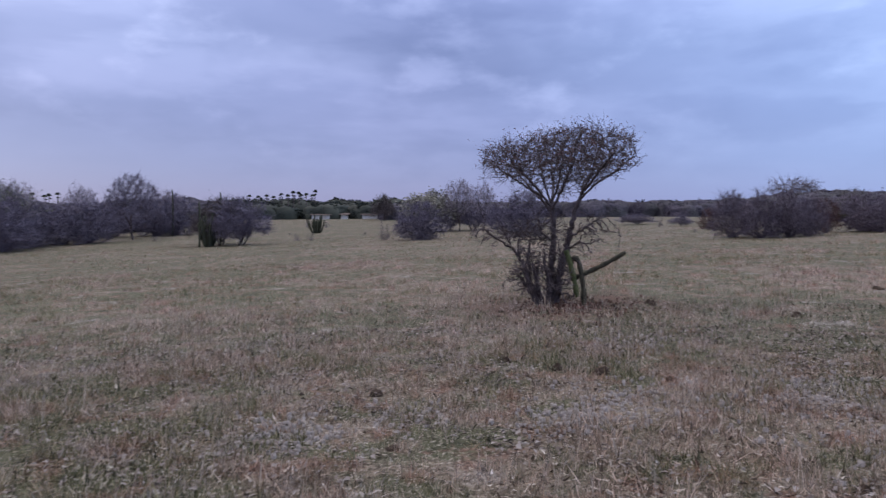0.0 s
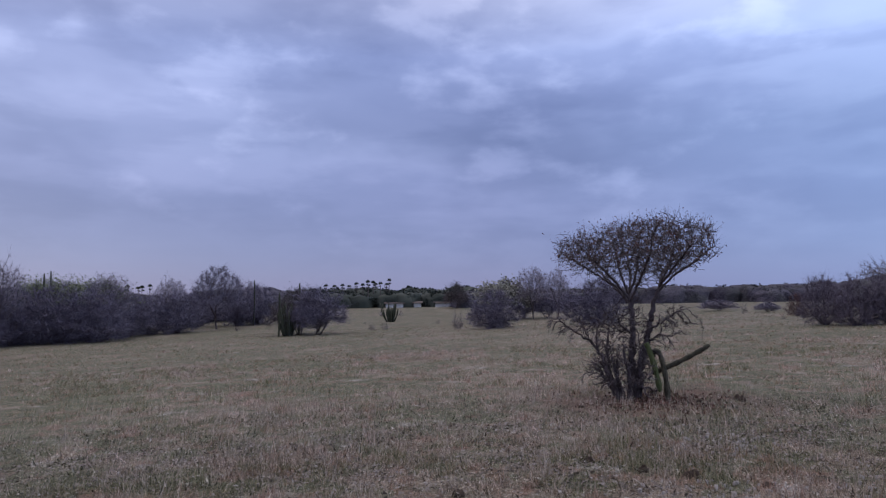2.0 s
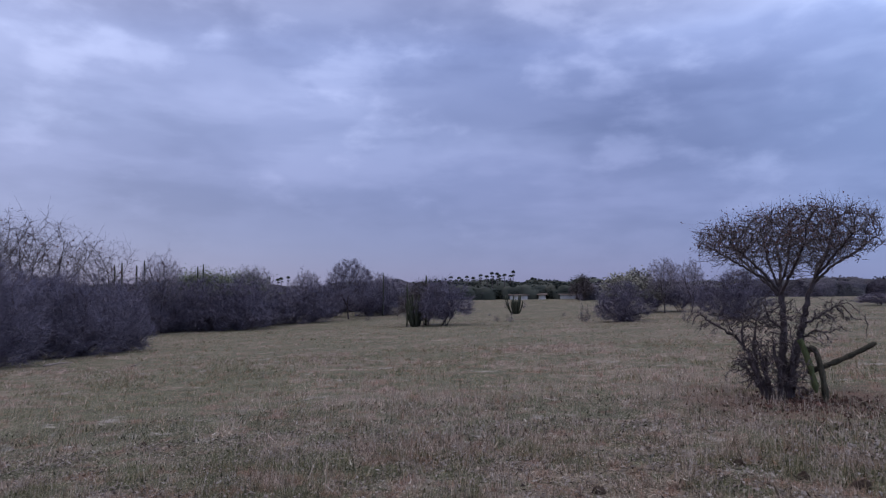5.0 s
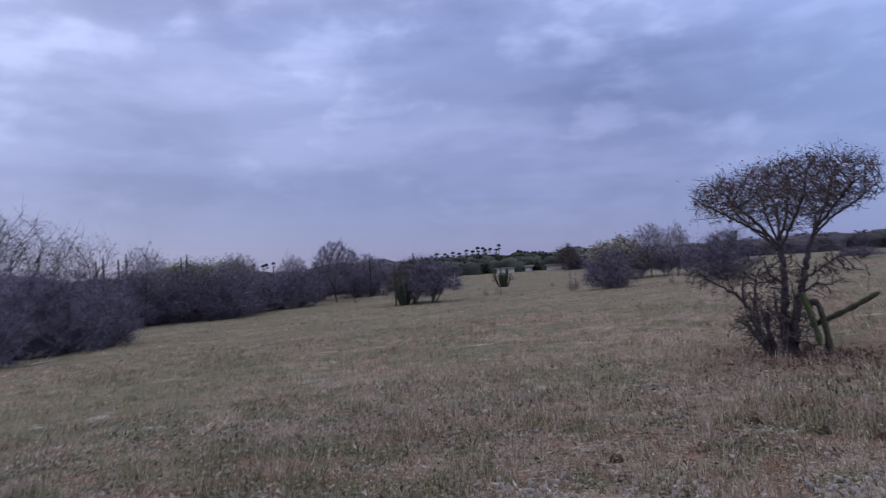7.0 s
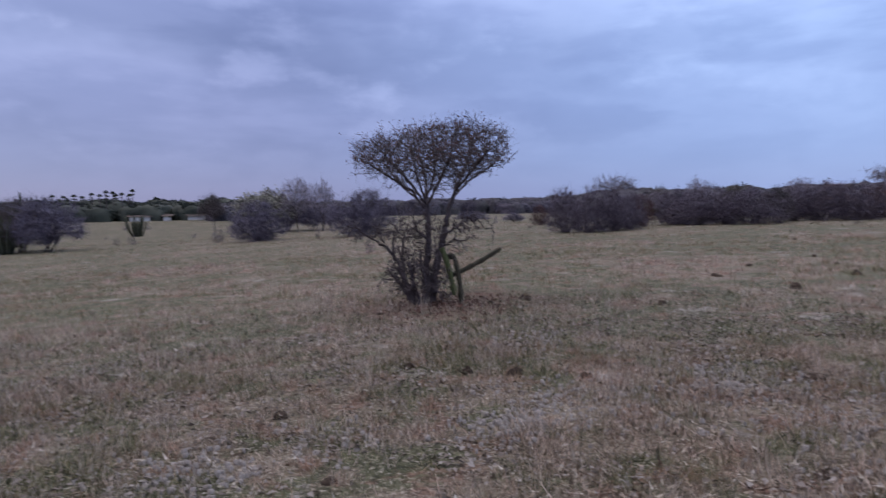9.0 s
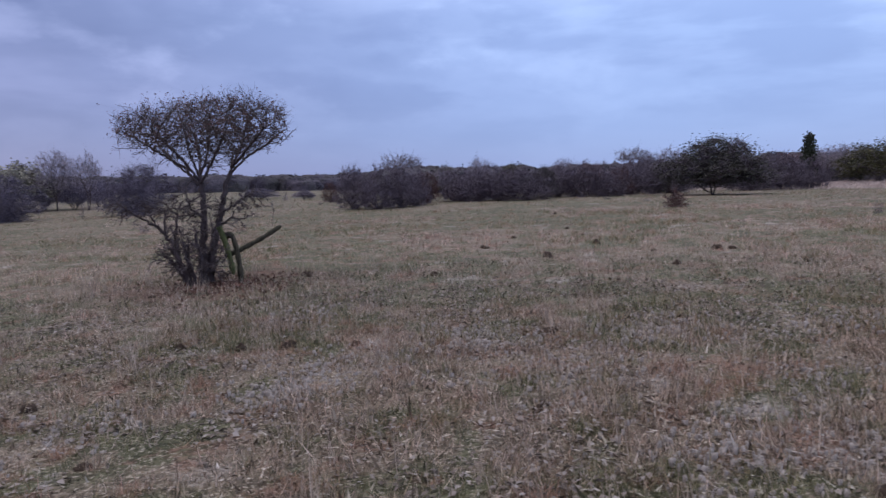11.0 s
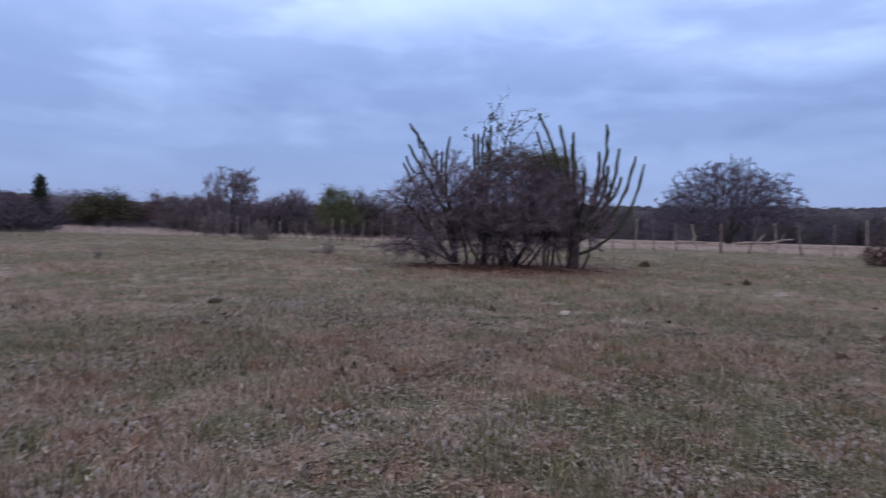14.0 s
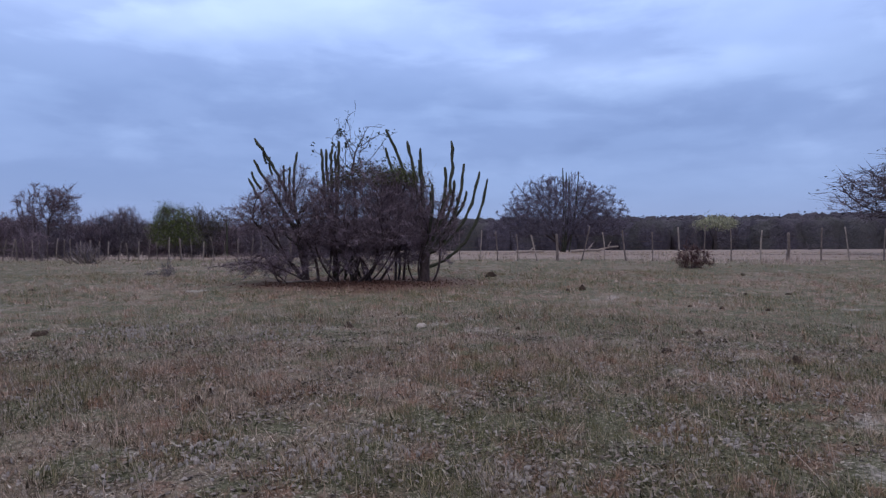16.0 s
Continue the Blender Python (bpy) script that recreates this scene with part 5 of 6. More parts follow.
def crown_core(rng, base, r, h):
    """The closed inside of a far crown: a lumpy mound."""
    k, n = 18, 8
    ph = rng.uniform(0, 6.28, 3)
    e, a = np.meshgrid(np.linspace(0, 1, n), np.linspace(0, 2 * math.pi, k, endpoint=False), indexing="ij")
    q = 1 + 0.10 * np.sin(3 * a + ph[0]) + 0.08 * np.sin(5 * a + 6 * e + ph[1]) + rng.normal(0, 0.05, a.shape)
    z = h * np.sin(np.minimum(e * 1.05, 1) * math.pi / 2) ** 0.7 * (1 + 0.06 * np.sin(4 * a + ph[2]) + rng.normal(0, 0.03, a.shape))
    rr = r * np.cos(e * math.pi / 2 * 0.93) ** 0.6 * q
    v = np.stack([np.cos(a) * rr, np.sin(a) * rr, z - 0.1], -1).reshape(-1, 3)
    v = np.concatenate([v, [(0, 0, h)]]) + base
    i, j = np.meshgrid(np.arange(n - 1), np.arange(k), indexing="ij")
    s0, s1 = (i * k + j).ravel(), (i * k + (j + 1) % k).ravel()
    j = np.arange(k)
    return v, np.concatenate([np.stack([s0, s1, s1 + k], -1), np.stack([s0, s1 + k, s0 + k], -1), np.stack([(n - 1) * k + j, (n - 1) * k + (j + 1) % k, np.full(k, n * k)], -1)])


def woods(name, label, spots, seed, material, leaf=0.26, per=200):
    """Far woods: uneven crowns of small leaves over a thick inner tangle, one joined sheet."""
    rng = np.random.default_rng(seed)
    pieces = []
    for x, y, h, w in spots:
        base, r = (x, y, gz(x, y)), w / 2
        pieces.append(crown_core(rng, base, r * 0.95, h * 0.82))
        pieces.append(leaves(rng, dome(rng, per, r, r, h * 0.05, h * 0.93, 0.82, 0.04) + base, int(per * 1.3), leaf * 1.25, 0.05))
    ob = new(name, mesh_of(name, *joined(*pieces)))
    ob.data.materials.append(material)
    tagged(ob, label, "woods", kind="stuff")


def belt(seed, a0, a1, r0, r1, h0, h1, n, cx=0.0, cy=0.0):
    rng = np.random.default_rng(seed)
    out = []
    for i in range(n):
        a, r = radians(rng.uniform(a0, a1)), rng.uniform(r0, r1)
        out.append((cx + r * math.sin(a), cy + r * math.cos(a), rng.uniform(h0, h1) * (1.0 + 0.35 * (r - r0) / (r1 - r0)), rng.uniform(6, 10)))
    return out


woods("palm_grove", "dark green far grove on the skyline", belt(71, -22, -1, 126, 146, 2.3, 3.5, 85), 72, LEAF_GROVE, 0.44, 640)
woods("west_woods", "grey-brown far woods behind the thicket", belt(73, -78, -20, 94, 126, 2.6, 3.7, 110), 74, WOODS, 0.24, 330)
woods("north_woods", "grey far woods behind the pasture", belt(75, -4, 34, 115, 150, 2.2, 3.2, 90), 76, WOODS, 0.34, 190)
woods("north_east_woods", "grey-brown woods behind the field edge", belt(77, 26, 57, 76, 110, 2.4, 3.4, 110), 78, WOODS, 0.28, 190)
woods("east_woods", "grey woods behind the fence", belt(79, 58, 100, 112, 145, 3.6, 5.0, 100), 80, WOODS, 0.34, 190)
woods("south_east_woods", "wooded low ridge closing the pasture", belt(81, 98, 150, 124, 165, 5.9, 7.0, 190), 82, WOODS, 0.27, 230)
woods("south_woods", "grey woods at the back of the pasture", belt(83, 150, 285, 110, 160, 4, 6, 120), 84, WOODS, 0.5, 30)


# ---- fence ----
def fence():
    rng = np.random.default_rng(91)
    root = thing("fence", Matrix.Identity(4), "old wire fence on crooked grey wooden posts", "fence")
    west_part = [(61.59, 22.47, 1.73), (61.4, 21.8, 1.75), (61.21, 21.12, 1.75), (61, 20.49, 1.75), (60.8, 19.94, 1.75), (60.62, 19.35, 1.75), (60.39, 18.71, 1.75), (60.16, 18.07, 1.75), (59.97, 17.49, 1.75), (59.74, 16.81, 1.75), (59.46, 16.12, 1.75), (59.25, 15.49, 1.75), (58.96, 14.8, 1.75), (58.67, 14.07, 1.75), (58.41, 13.39, 1.75), (58.11, 12.63, 1.75), (57.76, 11.81, 1.75), (57.4, 11, 1.75), (57.08, 10.23, 1.75), (56.66, 9.37, 1.75), (56.32, 8.62, 1.75), (55.92, 7.77, 1.75), (55.48, 6.84, 1.75), (55.06, 6, 1.75), (54.59, 5.12, 1.75), (54.05, 4.29, 1.75)]
    east_part = [(54.55, 3.39, 1.75), (52.89, 2.4, 1.75), (50.87, 1.45, 1.75), (48.87, 0.68, 1.75), (46.21, -0.29, 1.75), (43.98, -1.14, 1.74), (34.99, -6.32, 1.55), (34.13, -7.23, 1.54), (33.13, -8.52, 1.54), (32.6, -9.29, 1.55), (32.11, -10.15, 1.55), (31.7, -11.02, 1.56), (31.33, -11.99, 1.58), (30.99, -12.94, 1.59), (30.76, -13.93, 1.61), (30.51, -15.11, 1.64), (30.3, -16.35, 1.67), (30.1, -17.51, 1.69), (29.88, -18.89, 1.73), (29.66, -20.29, 1.75), (29.42, -21.65, 1.75), (29.16, -23.12, 1.75), (28.89, -24.76, 1.75), (28.66, -26.21, 1.75), (28.35, -28.12, 1.75), (28.09, -29.76, 1.75), (27.76, -31.73, 1.75), (27.41, -33.85, 1.75)]
    line = []
    for i, (x, y, h) in enumerate(west_part + east_part):
        z = gz(x, y)
        thick = 0.075 if i % 9 == 4 else rng.uniform(0.026, 0.043)
        h *= rng.uniform(0.82, 1.06)
        lean = rng.normal(0, 0.09, 2)
        pts = bow((x, y, z - 0.15), (x + lean[0] * h, y + lean[1] * h, z + h), (*rng.normal(0, 0.03, 2), 0), 7)
        part("post", mesh_of("post", *tube(pts, thick * rng.uniform(0.85, 1.15, 7), 6, rng, 0.05)), BARK_PALE if i % 3 == 0 else BARK_POST, root)
        line.append((np.array([x, y, z]), np.array([lean[0], lean[1], 1.0]), h))
    line.sort(key=lambda q: math.atan2(q[0][0], q[0][1]))
    for k in (0.25, 0.5, 0.72, 0.92):
        pieces = []
        for (a, la, ha), (b, lb, hb) in zip(line, line[1:]):
            pieces.append(tube(bow(a + la * k * 1.4, b + lb * k * 1.4, (0, 0, -0.02), 4), [0.006] * 4, 3))
        part("wire", mesh_of("wire", *joined(*pieces)), WIRE, root, "thin rusty wire")


fence()


# ---- low shrubs, stumps, brush and logs ----
def low_shrub(seed, label, twig, n=420):
    """A low scrubby shrub about 1 m wide and 1 m high."""
    rng = np.random.default_rng(seed)
    root = thing("low_shrub", Matrix.Identity(4), label, "shrub", "low shrubs on the pasture")
    pts = dome(rng, 130, 0.5, 0.5, 0.1, 1.0, 0.2, 0.2)
    nodes, parent = colonize(rng, pts, fan_stems(rng, 5, 0.12, 0.25), 0.10, 0.9, 0.12, 20)
    v, f, rad = skin(nodes, parent, 0.004, 2.2, 4, 0.03)
    part("stems", mesh_of("stems", v, f), BARK, root)
    v, f, _ = twigs(rng, nodes, knot_ways(nodes, parent), n, 0.22, 0.012, 0.3)
    part("crown", mesh_of("crown", v, f), twig, root)
    return root


shrubs = [low_shrub(s, "low grey dead shrub standing in dry grass", TWIG, 300) for s in (201, 202)]
stand(shrubs, [(18.72, 9.53, 0.34, 0.28), (23.76, 21.69, 0.16, 0.33), (25.53, 25.9, 0.24, 0.42), (24.09, 3.71, 0.35, 0.36), (24.61, 4.37, 0.15, 0.37), (27.38, 29.76, 0.3, 0.47),
    (-12.14, 55.09, 0.61, 0.53), (-11.07, 55.27, 0.66, 0.67), (-7.56, 63.77, 0.42, 0.37), (-16.13, 69.94, 0.24, 0.37), (-4.45, 50.16, 0.71, 0.91), (-27.9, 64.27, 0.58, 0.53), (-18.2, 89.4, 0.84, 0.93), (-15.63, 88.11, 0.83, 0.91),
    (18.08, 55.66, 0.85, 0.45), (15.68, 41.71, 0.25, 0.26), (57.36, 17.34, 1.45, 0.75), (61.86, -60.37, 0.78, 1.25), (2.91, 26.23, 0.39, 0.43), (23.26, 3.73, 0.42, 0.5), (24.18, 4.39, 0.15, 0.38)], 21, 0.02)
stems = [low_shrub(203, "tall thin dead stems standing in pasture", TWIG_DARK, 260)]
stand(stems, [(19.99, 17.16, 0.98, 0.27), (-4.63, 50.34, 1.42, 0.37), (-4.23, 49.93, 1.2, 0.33), (2.13, 45.09, 1.04, 0.34), (23.61, 3.74, 0.65, 0.25), (23.62, -16.9, 1.75, 0.40)], 22, 0.02)
thorn = [low_shrub(204, "low reddish-brown thorn shrub before the fence", TWIG_RED, 1500)]
stand(thorn, [(19.67, 16.84, 0.64, 0.79), (23.45, -16.67, 0.95, 1.35)], 23, 0.02)


def brush_pile(x, y, h, w):
    rng = np.random.default_rng(211)
    root = thing("brush_pile", place(x, y, -75), "pile of cut thorny brush beside the fence", "brush pile")
    for k in range(30):
        a = np.array([rng.normal(0, w * 0.22), rng.normal(0, 0.3), 0.0])
        b = a + (a[0] * 0.5 + rng.normal(0, w * 0.32), rng.normal(0, 0.4), rng.uniform(0.25, 1.0) * h)
        part("stick", mesh_of("stick", *tube(bow(a, b, rng.normal(0, 0.10, 3), 7), np.linspace(0.042, 0.014, 7), 5)), BARK_POST, root)
    q = rng.normal(0, 1, (500, 3)) * (w * 0.26, 0.3, h * 0.28) + (0, 0, h * 0.4)
    v, f, _ = twigs(rng, q[q[:, 2] > 0.05], rng.normal(0, 1, (len(q[q[:, 2] > 0.05]), 3)), 520, 0.40, 0.015, 0.1)
    tagged(part("twig_tangle", mesh_of("twig_tangle", v, f), TWIG, root), "tangle of dry thorny twigs", kind="stuff")


brush_pile(*(44.93, 11.11, 1.35, 1.7))


def log(x, y, length, r, turn, rise, label):
    rng = np.random.default_rng(int(abs(x * 10)))
    root = thing("fallen_log", place(x, y, turn), label, "log", "fallen logs")
    part("stem", mesh_of("stem", *tube(bow((-length / 2, 0, r * 0.7), (length / 2, 0, r + rise), (0, 0.1, rise * 0.2), 9), np.linspace(r, r * 0.5, 9), 7, rng, 0.06)), BARK_PALE, root)
    part("limb", mesh_of("limb", *tube(bow((0, 0, r + rise * 0.5), (length * 0.2, 0.3, r + rise + length * 0.22), (0, 0, 0), 6), np.linspace(r * 0.5, r * 0.2, 6), 5, rng, 0.06)), BARK_PALE, root)


LOG = "weathered pale fallen branch by the fence"
for (x, y, h, w), turn, rise in (((75.2, 7.66, 1.09, 2.05), -80, 0.9), ((79.39, 9.43, 0.7, 0.95), 60, 0.5), ((49.88, -25.67, 0.33, 2.78), -110, 0.1), ((56.04, -30.98, 0.54, 2.09), -105, 0.4), ((47.51, -19.47, 0.18, 2.18), -112, 0.0), ((79.56, 25.64, 1.57, 1.52), 100, 1.4)):
    log(x, y, w, 0.13, turn, rise, LOG)
for (x, y, h, w), turn in (((19.08, -0.36, 0.1, 0.95), -98), ((-16.41, 18.43, 0.13, 0.3), -30)):
    log(x, y, w, 0.03, turn, 0.05, "thin fallen stick lying on the grass")
log(-20.4, 19.2, 0.9, 0.04, 35, 0.08, "pale fallen branch at the foot of the thicket")


# ---- far farmhouse ----
def farmhouse(x, y, turn, length):
    root = thing("farmhouse", place(x, y, turn, 1, 1, 0.45), "low white far farm building under dark trees", "house", "far farm buildings")
    bm = bmesh.new()
    bmesh.ops.create_cube(bm, size=1, matrix=Matrix.Translation((0, 0, 0.85)) @ Matrix.Diagonal((length, 4, 1.8, 1)))
    me = bpy.data.meshes.new("wall")
    bm.to_mesh(me)
    part("wall", me, PLASTER, root)
    half = length / 2 + 0.3
    v = np.array([(-half, -2.4, 1.7), (half, -2.4, 1.7), (half, 0, 2.5), (-half, 0, 2.5), (-half, 2.4, 1.7), (half, 2.4, 1.7), (-half, -2.4, 1.6), (half, -2.4, 1.6), (-half, 2.4, 1.6), (half, 2.4, 1.6)])
    f = np.array([(0, 1, 2), (0, 2, 3), (3, 2, 5), (3, 5, 4), (6, 7, 1), (6, 1, 0), (4, 5, 9), (4, 9, 8), (6, 8, 9), (6, 9, 7), (0, 3, 4), (1, 5, 2), (0, 4, 8), (0, 8, 6), (1, 7, 9), (1, 9, 5)])
    part("roof", mesh_of("roof", v, f), TILES, root)


for (x, y, h, w), turn in (((-13.6, 123.54, 1.37, 3.0), 8), ((-9.1, 124.07, 1.05, 1.8), -4), ((-22.6, 122.4, 1.2, 3.2), 10), ((-18.3, 123.2, 1.1, 1.2), 5)):
    farmhouse(x, y, turn, w)


# ---- dung, stones and litter on the pasture ----
def lump(seed):
    rng = np.random.default_rng(seed)
    n, k = 7, 12
    v = [(0, 0, 1.0)]
    ph = rng.uniform(0, 6.28, 4)
    for i in range(1, n):
        e = i / (n - 1)
        for j in range(k):
            a = 2 * math.pi * j / k
            r = e * (1 + 0.16 * math.sin(2 * a + ph[0]) + 0.10 * math.sin(5 * a + ph[1]))
            z = math.cos(e * math.pi / 2) ** 0.6 * (1 + 0.18 * math.sin(9 * e + ph[2]) + 0.14 * math.sin(3 * a + ph[3])) if e < 1 else -0.3
            v.append((r * math.cos(a), r * math.sin(a), z + rng.normal(0, 0.07) * (e < 1)))
    f = [(0, 1 + j, 1 + (j + 1) % k) for j in range(k)]
    for i in range(n - 2):
        for j in range(k):
            a, b = 1 + i * k + j, 1 + i * k + (j + 1) % k
            f += [(a, a + k, b + k), (a, b + k, b)]
    return mesh_of("pat", np.array(v), np.array(f))


PATS = [lump(s) for s in (301, 302, 303, 304)]


def pats(rows, name, label, category, group, material, thick, seed):
    rng = np.random.default_rng(seed)
    for i, (x, y, w) in enumerate(rows):
        me = PATS[i % 4].copy()
        me.materials.append(material)
        ob = new(name, me)
        tagged(ob, label, category, group)
        ob.matrix_basis = place(x, y, rng.uniform(0, 360), w / 2, w / 2 * rng.uniform(0.6, 1.0), w * thick * rng.uniform(0.7, 1.3))


PAT = "dark dried dung pat lying in short dry grass"
pats([(6.28, 0.37, 0.14), (10.27, -0.66, 0.2), (5.95, 1.25, 0.14), (7.18, -0.76, 0.11), (6.75, -0.81, 0.1), (10.6, -3.35, 0.18), (9.31, -3.17, 0.11), (7.57, -2.87, 0.1), (7.39, -3.56, 0.09), (15.48, -7.45, 0.24), (8.71, -5.2, 0.11), (11.4, -7.77, 0.1), (7.1, -4.32, 0.19), (8.3, -5.69, 0.15), (11, -8.22, 0.1), (13.34, -10.75, 0.12), (13.09, -11.78, 0.13), (6.11, -5.38, 0.2), (4.95, -1.44, 0.1), (10.32, 3.74, 0.23), (6.13, 0.74, 0.11), (15.38, -6.98, 0.12), (20.54, -6.72, 0.38), (19.47, -15.76, 0.22), (10.53, -8.92, 0.12)], "dung_pat", PAT, "dung", "dung pats", DUNG, 0.34, 1)
pats([(7.37, 9.84, 0.23), (9.44, 10.68, 0.19), (10.5, 12.17, 0.16), (9.13, 13.07, 0.19), (7.4, 11.78, 0.16), (8.06, 7.57, 0.13), (9.15, 8.94, 0.11), (9.98, 8.21, 0.2), (10.17, 8.04, 0.15), (4.75, 9.52, 0.14), (6.21, 7.06, 0.11), (3.57, 5.47, 0.19), (1.97, 6.35, 0.11), (2.17, 3.98, 0.09), (2.68, 2.11, 0.19), (2.02, 3.19, 0.06), (15.33, 18.55, 0.2), (11.5, 13.78, 0.12), (17.93, 6.11, 0.16), (10.51, 3.74, 0.21), (9.43, 6.29, 0.12), (5.93, 1.22, 0.17)], "dung_pat", PAT, "dung", "dung pats", DUNG, 0.34, 2)
pats([(1.45, 6.71, 0.17), (1.08, 7, 0.14), (0.61, 7.42, 0.11), (-0.64, 6.3, 0.12), (-0.37, 4.86, 0.1), (3.29, 11.24, 0.17), (4.82, 9.63, 0.1), (3.64, 5.52, 0.15), (4.85, 9.65, 0.12), (3.3, 11.06, 0.19), (2.68, 11.08, 0.11), (-0.4, 4.84, 0.09), (7.46, 11.96, 0.16), (-4.94, 22.39, 0.19), (-6.39, 7.5, 0.12), (0.87, 10.9, 0.13), (2.2, 12.22, 0.23)], "dung_pat", PAT, "dung", "dung pats", DUNG, 0.34, 3)
pats([(10.12, -1.81, 0.22)], "flat_stone", "pale flat stone half sunk in grass", "stone", "pale stones", STONE, 0.15, 4)


LITTER = make_leaf("red_leaf_litter", (0.05, 0.026, 0.02), (0.11, 0.058, 0.045), (0.20, 0.12, 0.095))


def litter(label, x, y, n, spot, wide, seed):
    """Fallen red-brown leaves in a loose ring."""
    rng = np.random.default_rng(seed)
    a, r = rng.uniform(0, 6.28, n), np.minimum(np.abs(rng.normal(0, spot, n)), spot * 3.4)
    x, y = x + np.cos(a) * r * 0.8, y + np.sin(a) * r * wide
    p = np.stack([x, y, ground_z(x, y) + rng.uniform(0.0, 0.025, n)], -1)
    v, f = leaves(rng, p, n, 0.05, 0.01)
    ob = new("leaf_litter", mesh_of("leaf_litter", v, f))
    ob.data.materials.append(LITTER)
    tagged(ob, label, "leaf litter", kind="stuff")


litter("fallen red-brown leaves under the cactus clump", CLUMP[0] - 0.5, CLUMP[1], 7000, 1.15, 1.6, 311)
litter("fallen red-brown leaves under the thorn tree", 1.95, 11.2, 2200, 0.75, 1.2, 312)


def pale_crust(patches):
    """Broken chips of pale bare crust in patches of (x, y, width)."""
    rng = np.random.default_rng(321)
    pieces = []
    for x, y, w in patches:
        for k in range(int(70 + 130 * w)):
            px, py = x + rng.normal(0, w * 0.75), y + rng.normal(0, w * 0.75)
            r = rng.uniform(0.006, 0.024)
            a = np.linspace(0, 6.28, 7)[:6] + rng.uniform(0, 1)
            q = r * rng.uniform(0.6, 1.2, 6)
            z = gz(px, py) + rng.uniform(0.008, 0.040)
            top = np.stack([px + np.cos(a) * q, py + np.sin(a) * q * rng.uniform(0.4, 1.0), z + rng.normal(0, 0.3, 6) * r], -1)
            low = top * (1, 1, 1) - (0, 0, 0.03)
            f = [(0, i, i + 1) for i in range(1, 5)]
            for i in range(6):
                f += [(i, 6 + i, 6 + (i + 1) % 6), (i, 6 + (i + 1) % 6, (i + 1) % 6)]
            pieces.append((np.concatenate([top, low]), np.array(f)))
    ob = new("pale_crust", mesh_of("pale_crust", *joined(*pieces)))
    ob.data.materials.append(CRUST)
    tagged(ob, "broken chips of pale bare crust among dry grass", "soil", kind="stuff")


pale_crust([(5.01, -4.55, 0.84), (6.77, -4.94, 0.7), (9.9, 0.82, 0.79), (10.54, 2.59, 0.66), (3.59, -0.86, 0.19), (4.09, 0.29, 0.16), (2.26, 7.99, 0.46), (0.91, 5.35, 0.24), (1.51, 5.68, 0.49), (2.97, 5.76, 0.41), (2.89, 4.51, 0.52), (-0.96, 5.07, 0.22), (2.7, 4.3, 0.64), (4.57, 4.53, 0.66), (4, 3.36, 0.27), (2.56, 2.73, 0.4), (3.2, 1.84, 0.38), (6.23, 3.79, 0.38), (1.65, 5.86, 0.39), (10.58, 2.6, 0.66), (9.85, 0.75, 0.61),
    (2.94, 4.59, 0.45), (4.6, 4.69, 0.5), (4.05, 4.86, 0.4), (1.47, 5.63, 0.35), (0.96, 5.43, 0.35), (2.49, 2.68, 0.4), (3.21, 1.89, 0.35), (7.02, 2.95, 0.6), (5.91, 3.98, 0.55), (2.97, 5.8, 0.4), (3.1, 2.69, 0.35), (4.46, 2.61, 0.45),
    (6.69, 2.38, 0.4), (3.96, -2.51, 0.3), (4.47, 1.15, 0.35), (4.55, -0.05, 0.3), (2.98, 5.7, 0.4), (-1.3, 5.39, 0.3), (-0.35, 5.53, 0.3)])


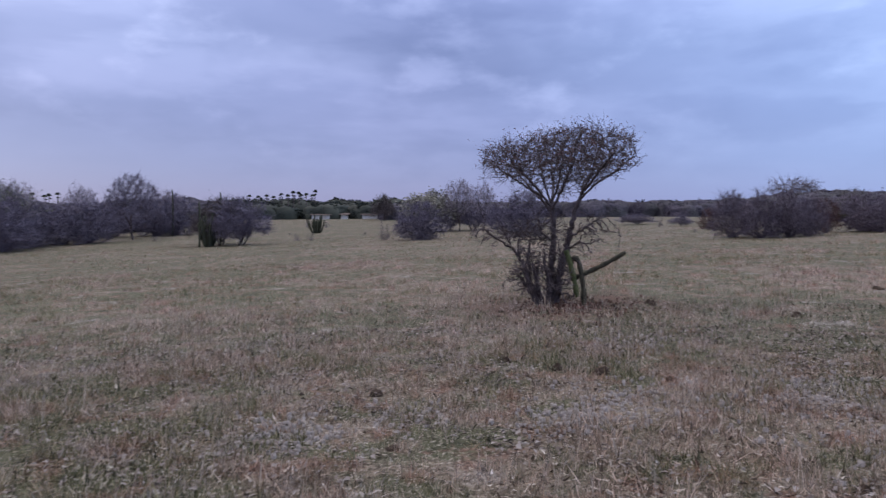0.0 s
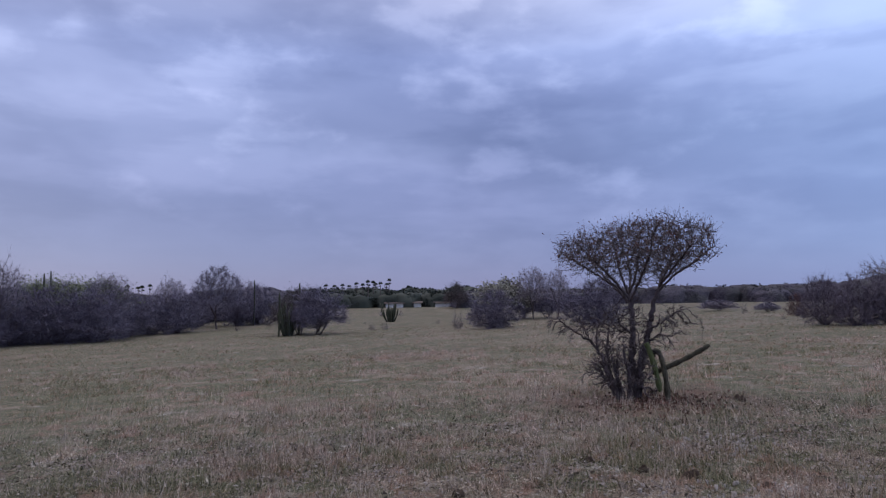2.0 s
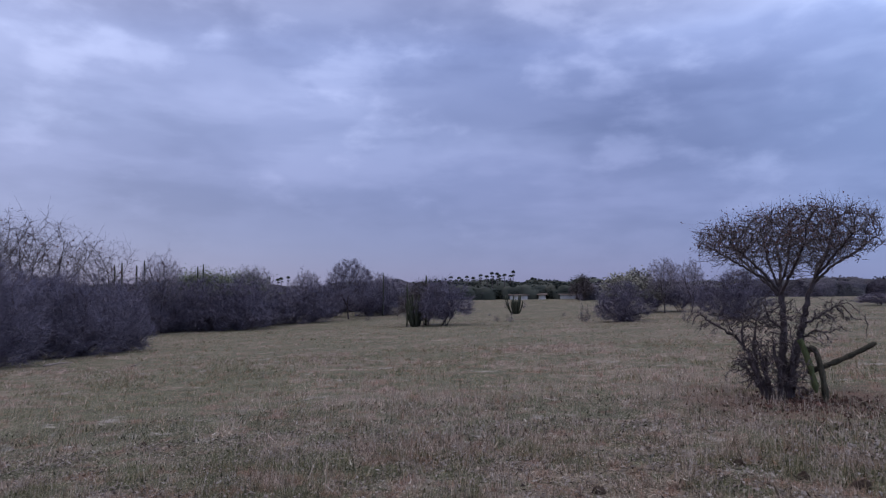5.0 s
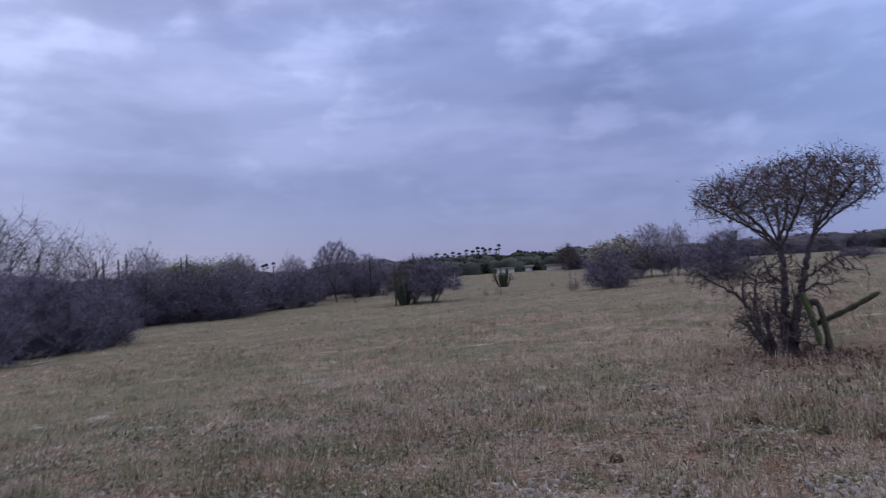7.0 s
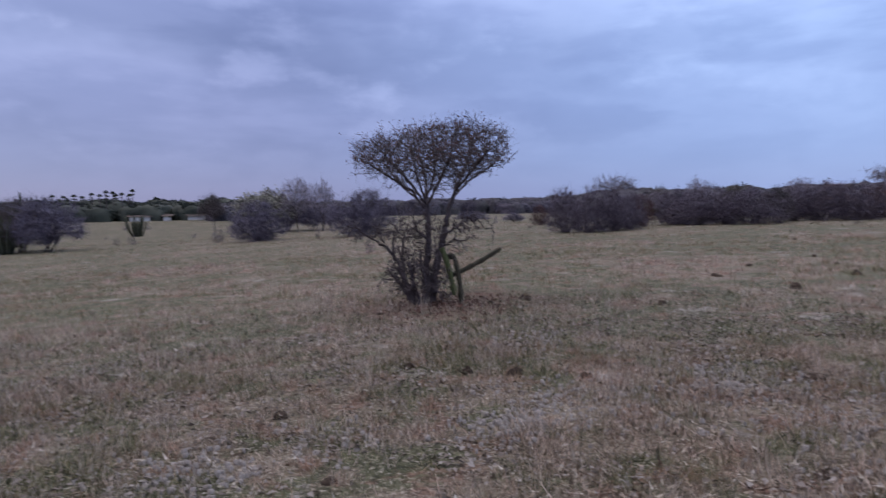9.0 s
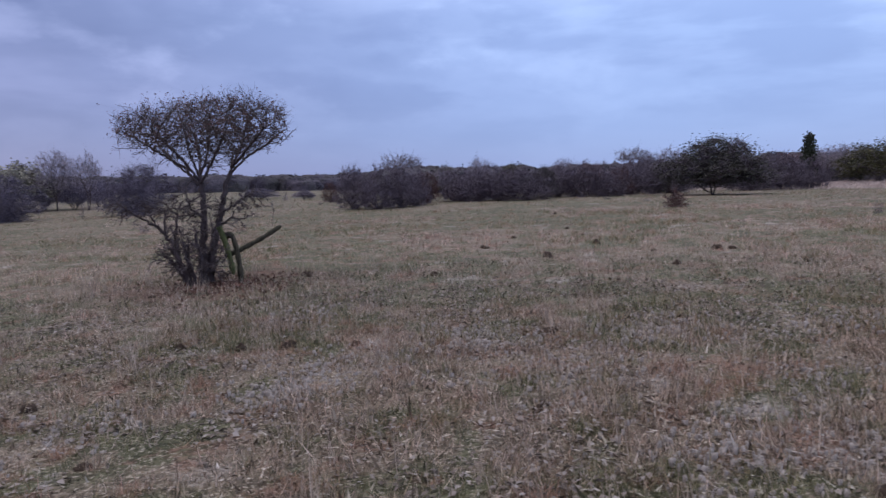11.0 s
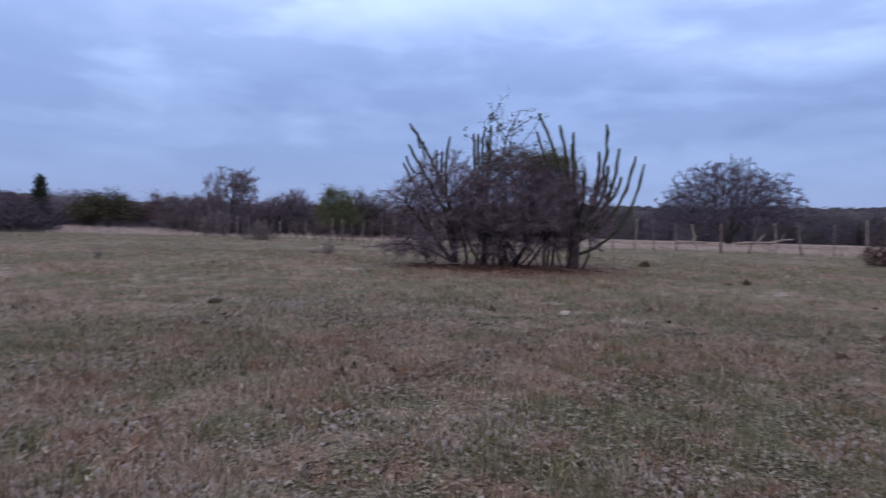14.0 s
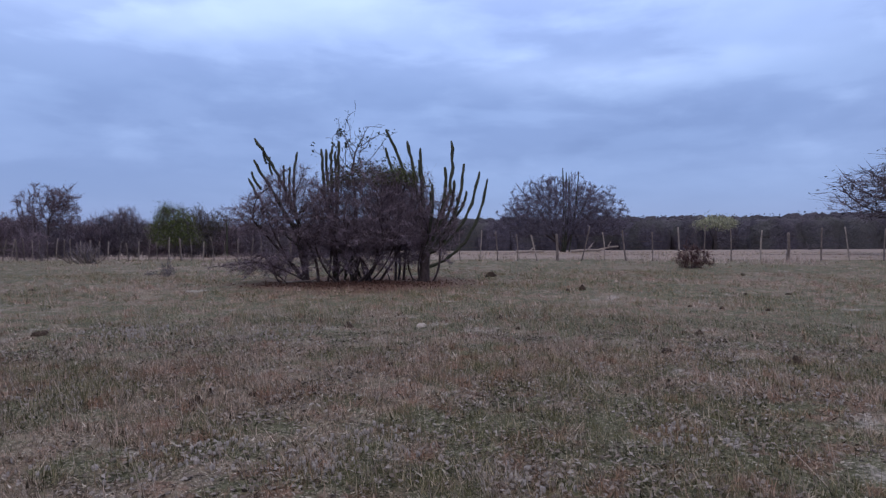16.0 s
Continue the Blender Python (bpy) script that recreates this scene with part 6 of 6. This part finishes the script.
# ---- grass ----
def grass(name, label, r0, r1, count, size, width, bend, seed, simple, upright=1.0, even=False, around=(-62, 152), material=None, past=None, wind=(0.0, 0.0), per=None):
    """Tufts of dry blades between two distances, thinner on bare patches."""
    rng = np.random.default_rng(seed)
    per = per or (14 if r0 < 7 and not even else 6)
    tufts = count // per
    ang = np.radians(rng.uniform(*around, tufts * 2))
    r = np.sqrt(rng.uniform(r0 * r0, r1 * r1, tufts * 2))
    tx, ty = r * np.sin(ang), r * np.cos(ang)
    field = np.sin(tx * 0.9 + 2 * np.sin(ty * 0.35)) * np.sin(ty * 0.8 + 1.5 * np.sin(tx * 0.5)) + 0.6 * np.sin(tx * 2.7 + ty) * np.sin(ty * 3.1 - tx * 0.6)
    if r0 < 7 and not even:
        field = 0.6 * field + 0.9 * np.sin(tx * 6.1 + 2.2 * np.sin(ty * 2.3)) * np.sin(ty * 5.7 + 2.0 * np.sin(tx * 2.9))
    bare = np.hypot((tx - CLUMP[0]) / 2.6, (ty - CLUMP[1]) / 3.6) < 1
    keep = ((rng.uniform(-1.6, 0.9, len(tx)) < field) | even) & ~bare
    if past:
        (ax, ay), (bx, by) = past
        keep &= (bx - ax) * (ty - ay) - (by - ay) * (tx - ax) > 0
    tx, ty, field = tx[keep][:tufts], ty[keep][:tufts], field[keep][:tufts]
    tufts = len(tx)
    tall = np.clip(0.75 + 0.3 * field + rng.exponential(0.28, tufts), 0.35, 2.3)
    n = tufts * per
    o = np.repeat(np.arange(tufts), per)
    wide = 0.045 if r0 < 7 and not even else 0.055 if per > 9 else 0.10
    x = tx[o] + rng.normal(0, wide, n)
    y = ty[o] + rng.normal(0, wide, n)
    z = ground_z(x, y) + (rng.uniform(-0.004, 0.022, n) if even else -0.012)
    h = size * tall[o] * rng.uniform(0.35, 1.2, n)
    a = rng.uniform(0, 2 * math.pi, n)
    tilt = np.abs(rng.normal(0.25, 0.55, n)) * bend
    lean = np.stack([np.cos(a) * tilt + wind[0], np.sin(a) * tilt + wind[1], np.full(n, upright)], -1)
    lean = unit(lean)
    b = rng.uniform(0, 2 * math.pi, n)
    s = np.stack([np.cos(b), np.sin(b), np.zeros(n)], -1) * (width * rng.uniform(0.6, 1.4, n))[:, None] / 2
    p = np.stack([x, y, z], -1)
    tip = p + lean * h[:, None]
    if simple:
        v = np.stack([p - s, p + s, tip], 1).reshape(-1, 3)
        f = np.arange(n * 3).reshape(-1, 3)
    else:
        mid = p + lean * (h * 0.55)[:, None] + np.array([0, 0, 1]) * (h * 0.09)[:, None]
        tip[:, 2] -= h * 0.10 * tilt
        v = np.stack([p - s, p + s, mid - s * 0.75, mid + s * 0.75, tip], 1).reshape(-1, 3)
        k = np.arange(n)[:, None] * 5
        f = np.concatenate([k + [0, 1, 3], k + [0, 3, 2], k + [2, 3, 4]])
    ob = new(name, mesh_of(name, v, f))
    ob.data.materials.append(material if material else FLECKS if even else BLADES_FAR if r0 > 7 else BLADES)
    tagged(ob, label, "grass", kind="stuff")


grass("near_grass", "short dry straw grass in tufts", 2.2, 8.5, 255000, 0.098, 0.0064, 1.9, 401, True)
grass("straw_litter", "flat broken straw and dry leaves on soil", 2.2, 12.0, 190000, 0.062, 0.021, 9.0, 405, True, 0.5, True)
grass("straw_stalks", "long pale straw stalks leaning in the wind", 2.2, 13.0, 34000, 0.21, 0.0048, 0.7, 408, True, material=STALKS, wind=(0.05, 0.30), per=8)
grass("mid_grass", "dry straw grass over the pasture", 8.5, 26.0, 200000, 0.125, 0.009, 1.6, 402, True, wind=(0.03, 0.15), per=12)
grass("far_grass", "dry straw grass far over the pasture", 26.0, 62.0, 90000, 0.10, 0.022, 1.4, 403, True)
grass("distant_straw", "tall bleached straw beyond the fence", 62.0, 118.0, 42000, 0.40, 0.05, 1.2, 404, True, around=(38, 100), material=STRAW_PALE)
grass("fence_straw", "bleached straw pasture beyond the fence", 34.0, 112.0, 70000, 0.32, 0.04, 1.2, 406, True, around=(84, 135), material=STRAW, past=((27.4, -33.9), (33.1, -8.5)))


def flakes():
    """Curled pale dead leaves lying in loose patches on the near ground."""
    rng = np.random.default_rng(407)
    n = 165000
    ang, r = np.radians(rng.uniform(-62, 152, n)), np.sqrt(rng.uniform(4.4, 95, n))
    x, y = r * np.sin(ang), r * np.cos(ang)
    f = np.sin(x * 1.7 + 2 * np.sin(y * 1.1)) * np.sin(y * 1.9 + 2 * np.sin(x * 0.8)) + 0.7 * np.sin(x * 5.3 + y * 1.7) * np.sin(y * 4.9 - x)
    keep = rng.uniform(-0.5, 2.2, n) < f
    x, y = x[keep], y[keep]
    n = len(x)
    z = ground_z(x, y) + rng.uniform(0.012, 0.035, n)
    a, w = rng.uniform(0, 6.28, n), rng.uniform(0.010, 0.030, n)
    p = np.stack([x, y, z], -1)
    u = np.stack([np.cos(a), np.sin(a), rng.normal(0, 0.25, n)], -1) * w[:, None]
    s = np.stack([-np.sin(a), np.cos(a), rng.normal(0, 0.25, n)], -1) * (w * rng.uniform(0.4, 0.8, n))[:, None]
    lift = np.array([0, 0, 1.0]) * (w * rng.uniform(0.1, 0.5, n))[:, None]
    v = np.stack([p - u, p + s + lift, p + u, p - s + lift], 1).reshape(-1, 3)
    o = np.arange(n)[:, None] * 4
    ob = new("dead_leaves", mesh_of("dead_leaves", v, np.concatenate([o + [0, 1, 2], o + [0, 2, 3]])))
    ob.data.materials.append(FLAKE)
    tagged(ob, "curled pale dead leaves lying in loose patches", "leaf litter", kind="stuff")


flakes()
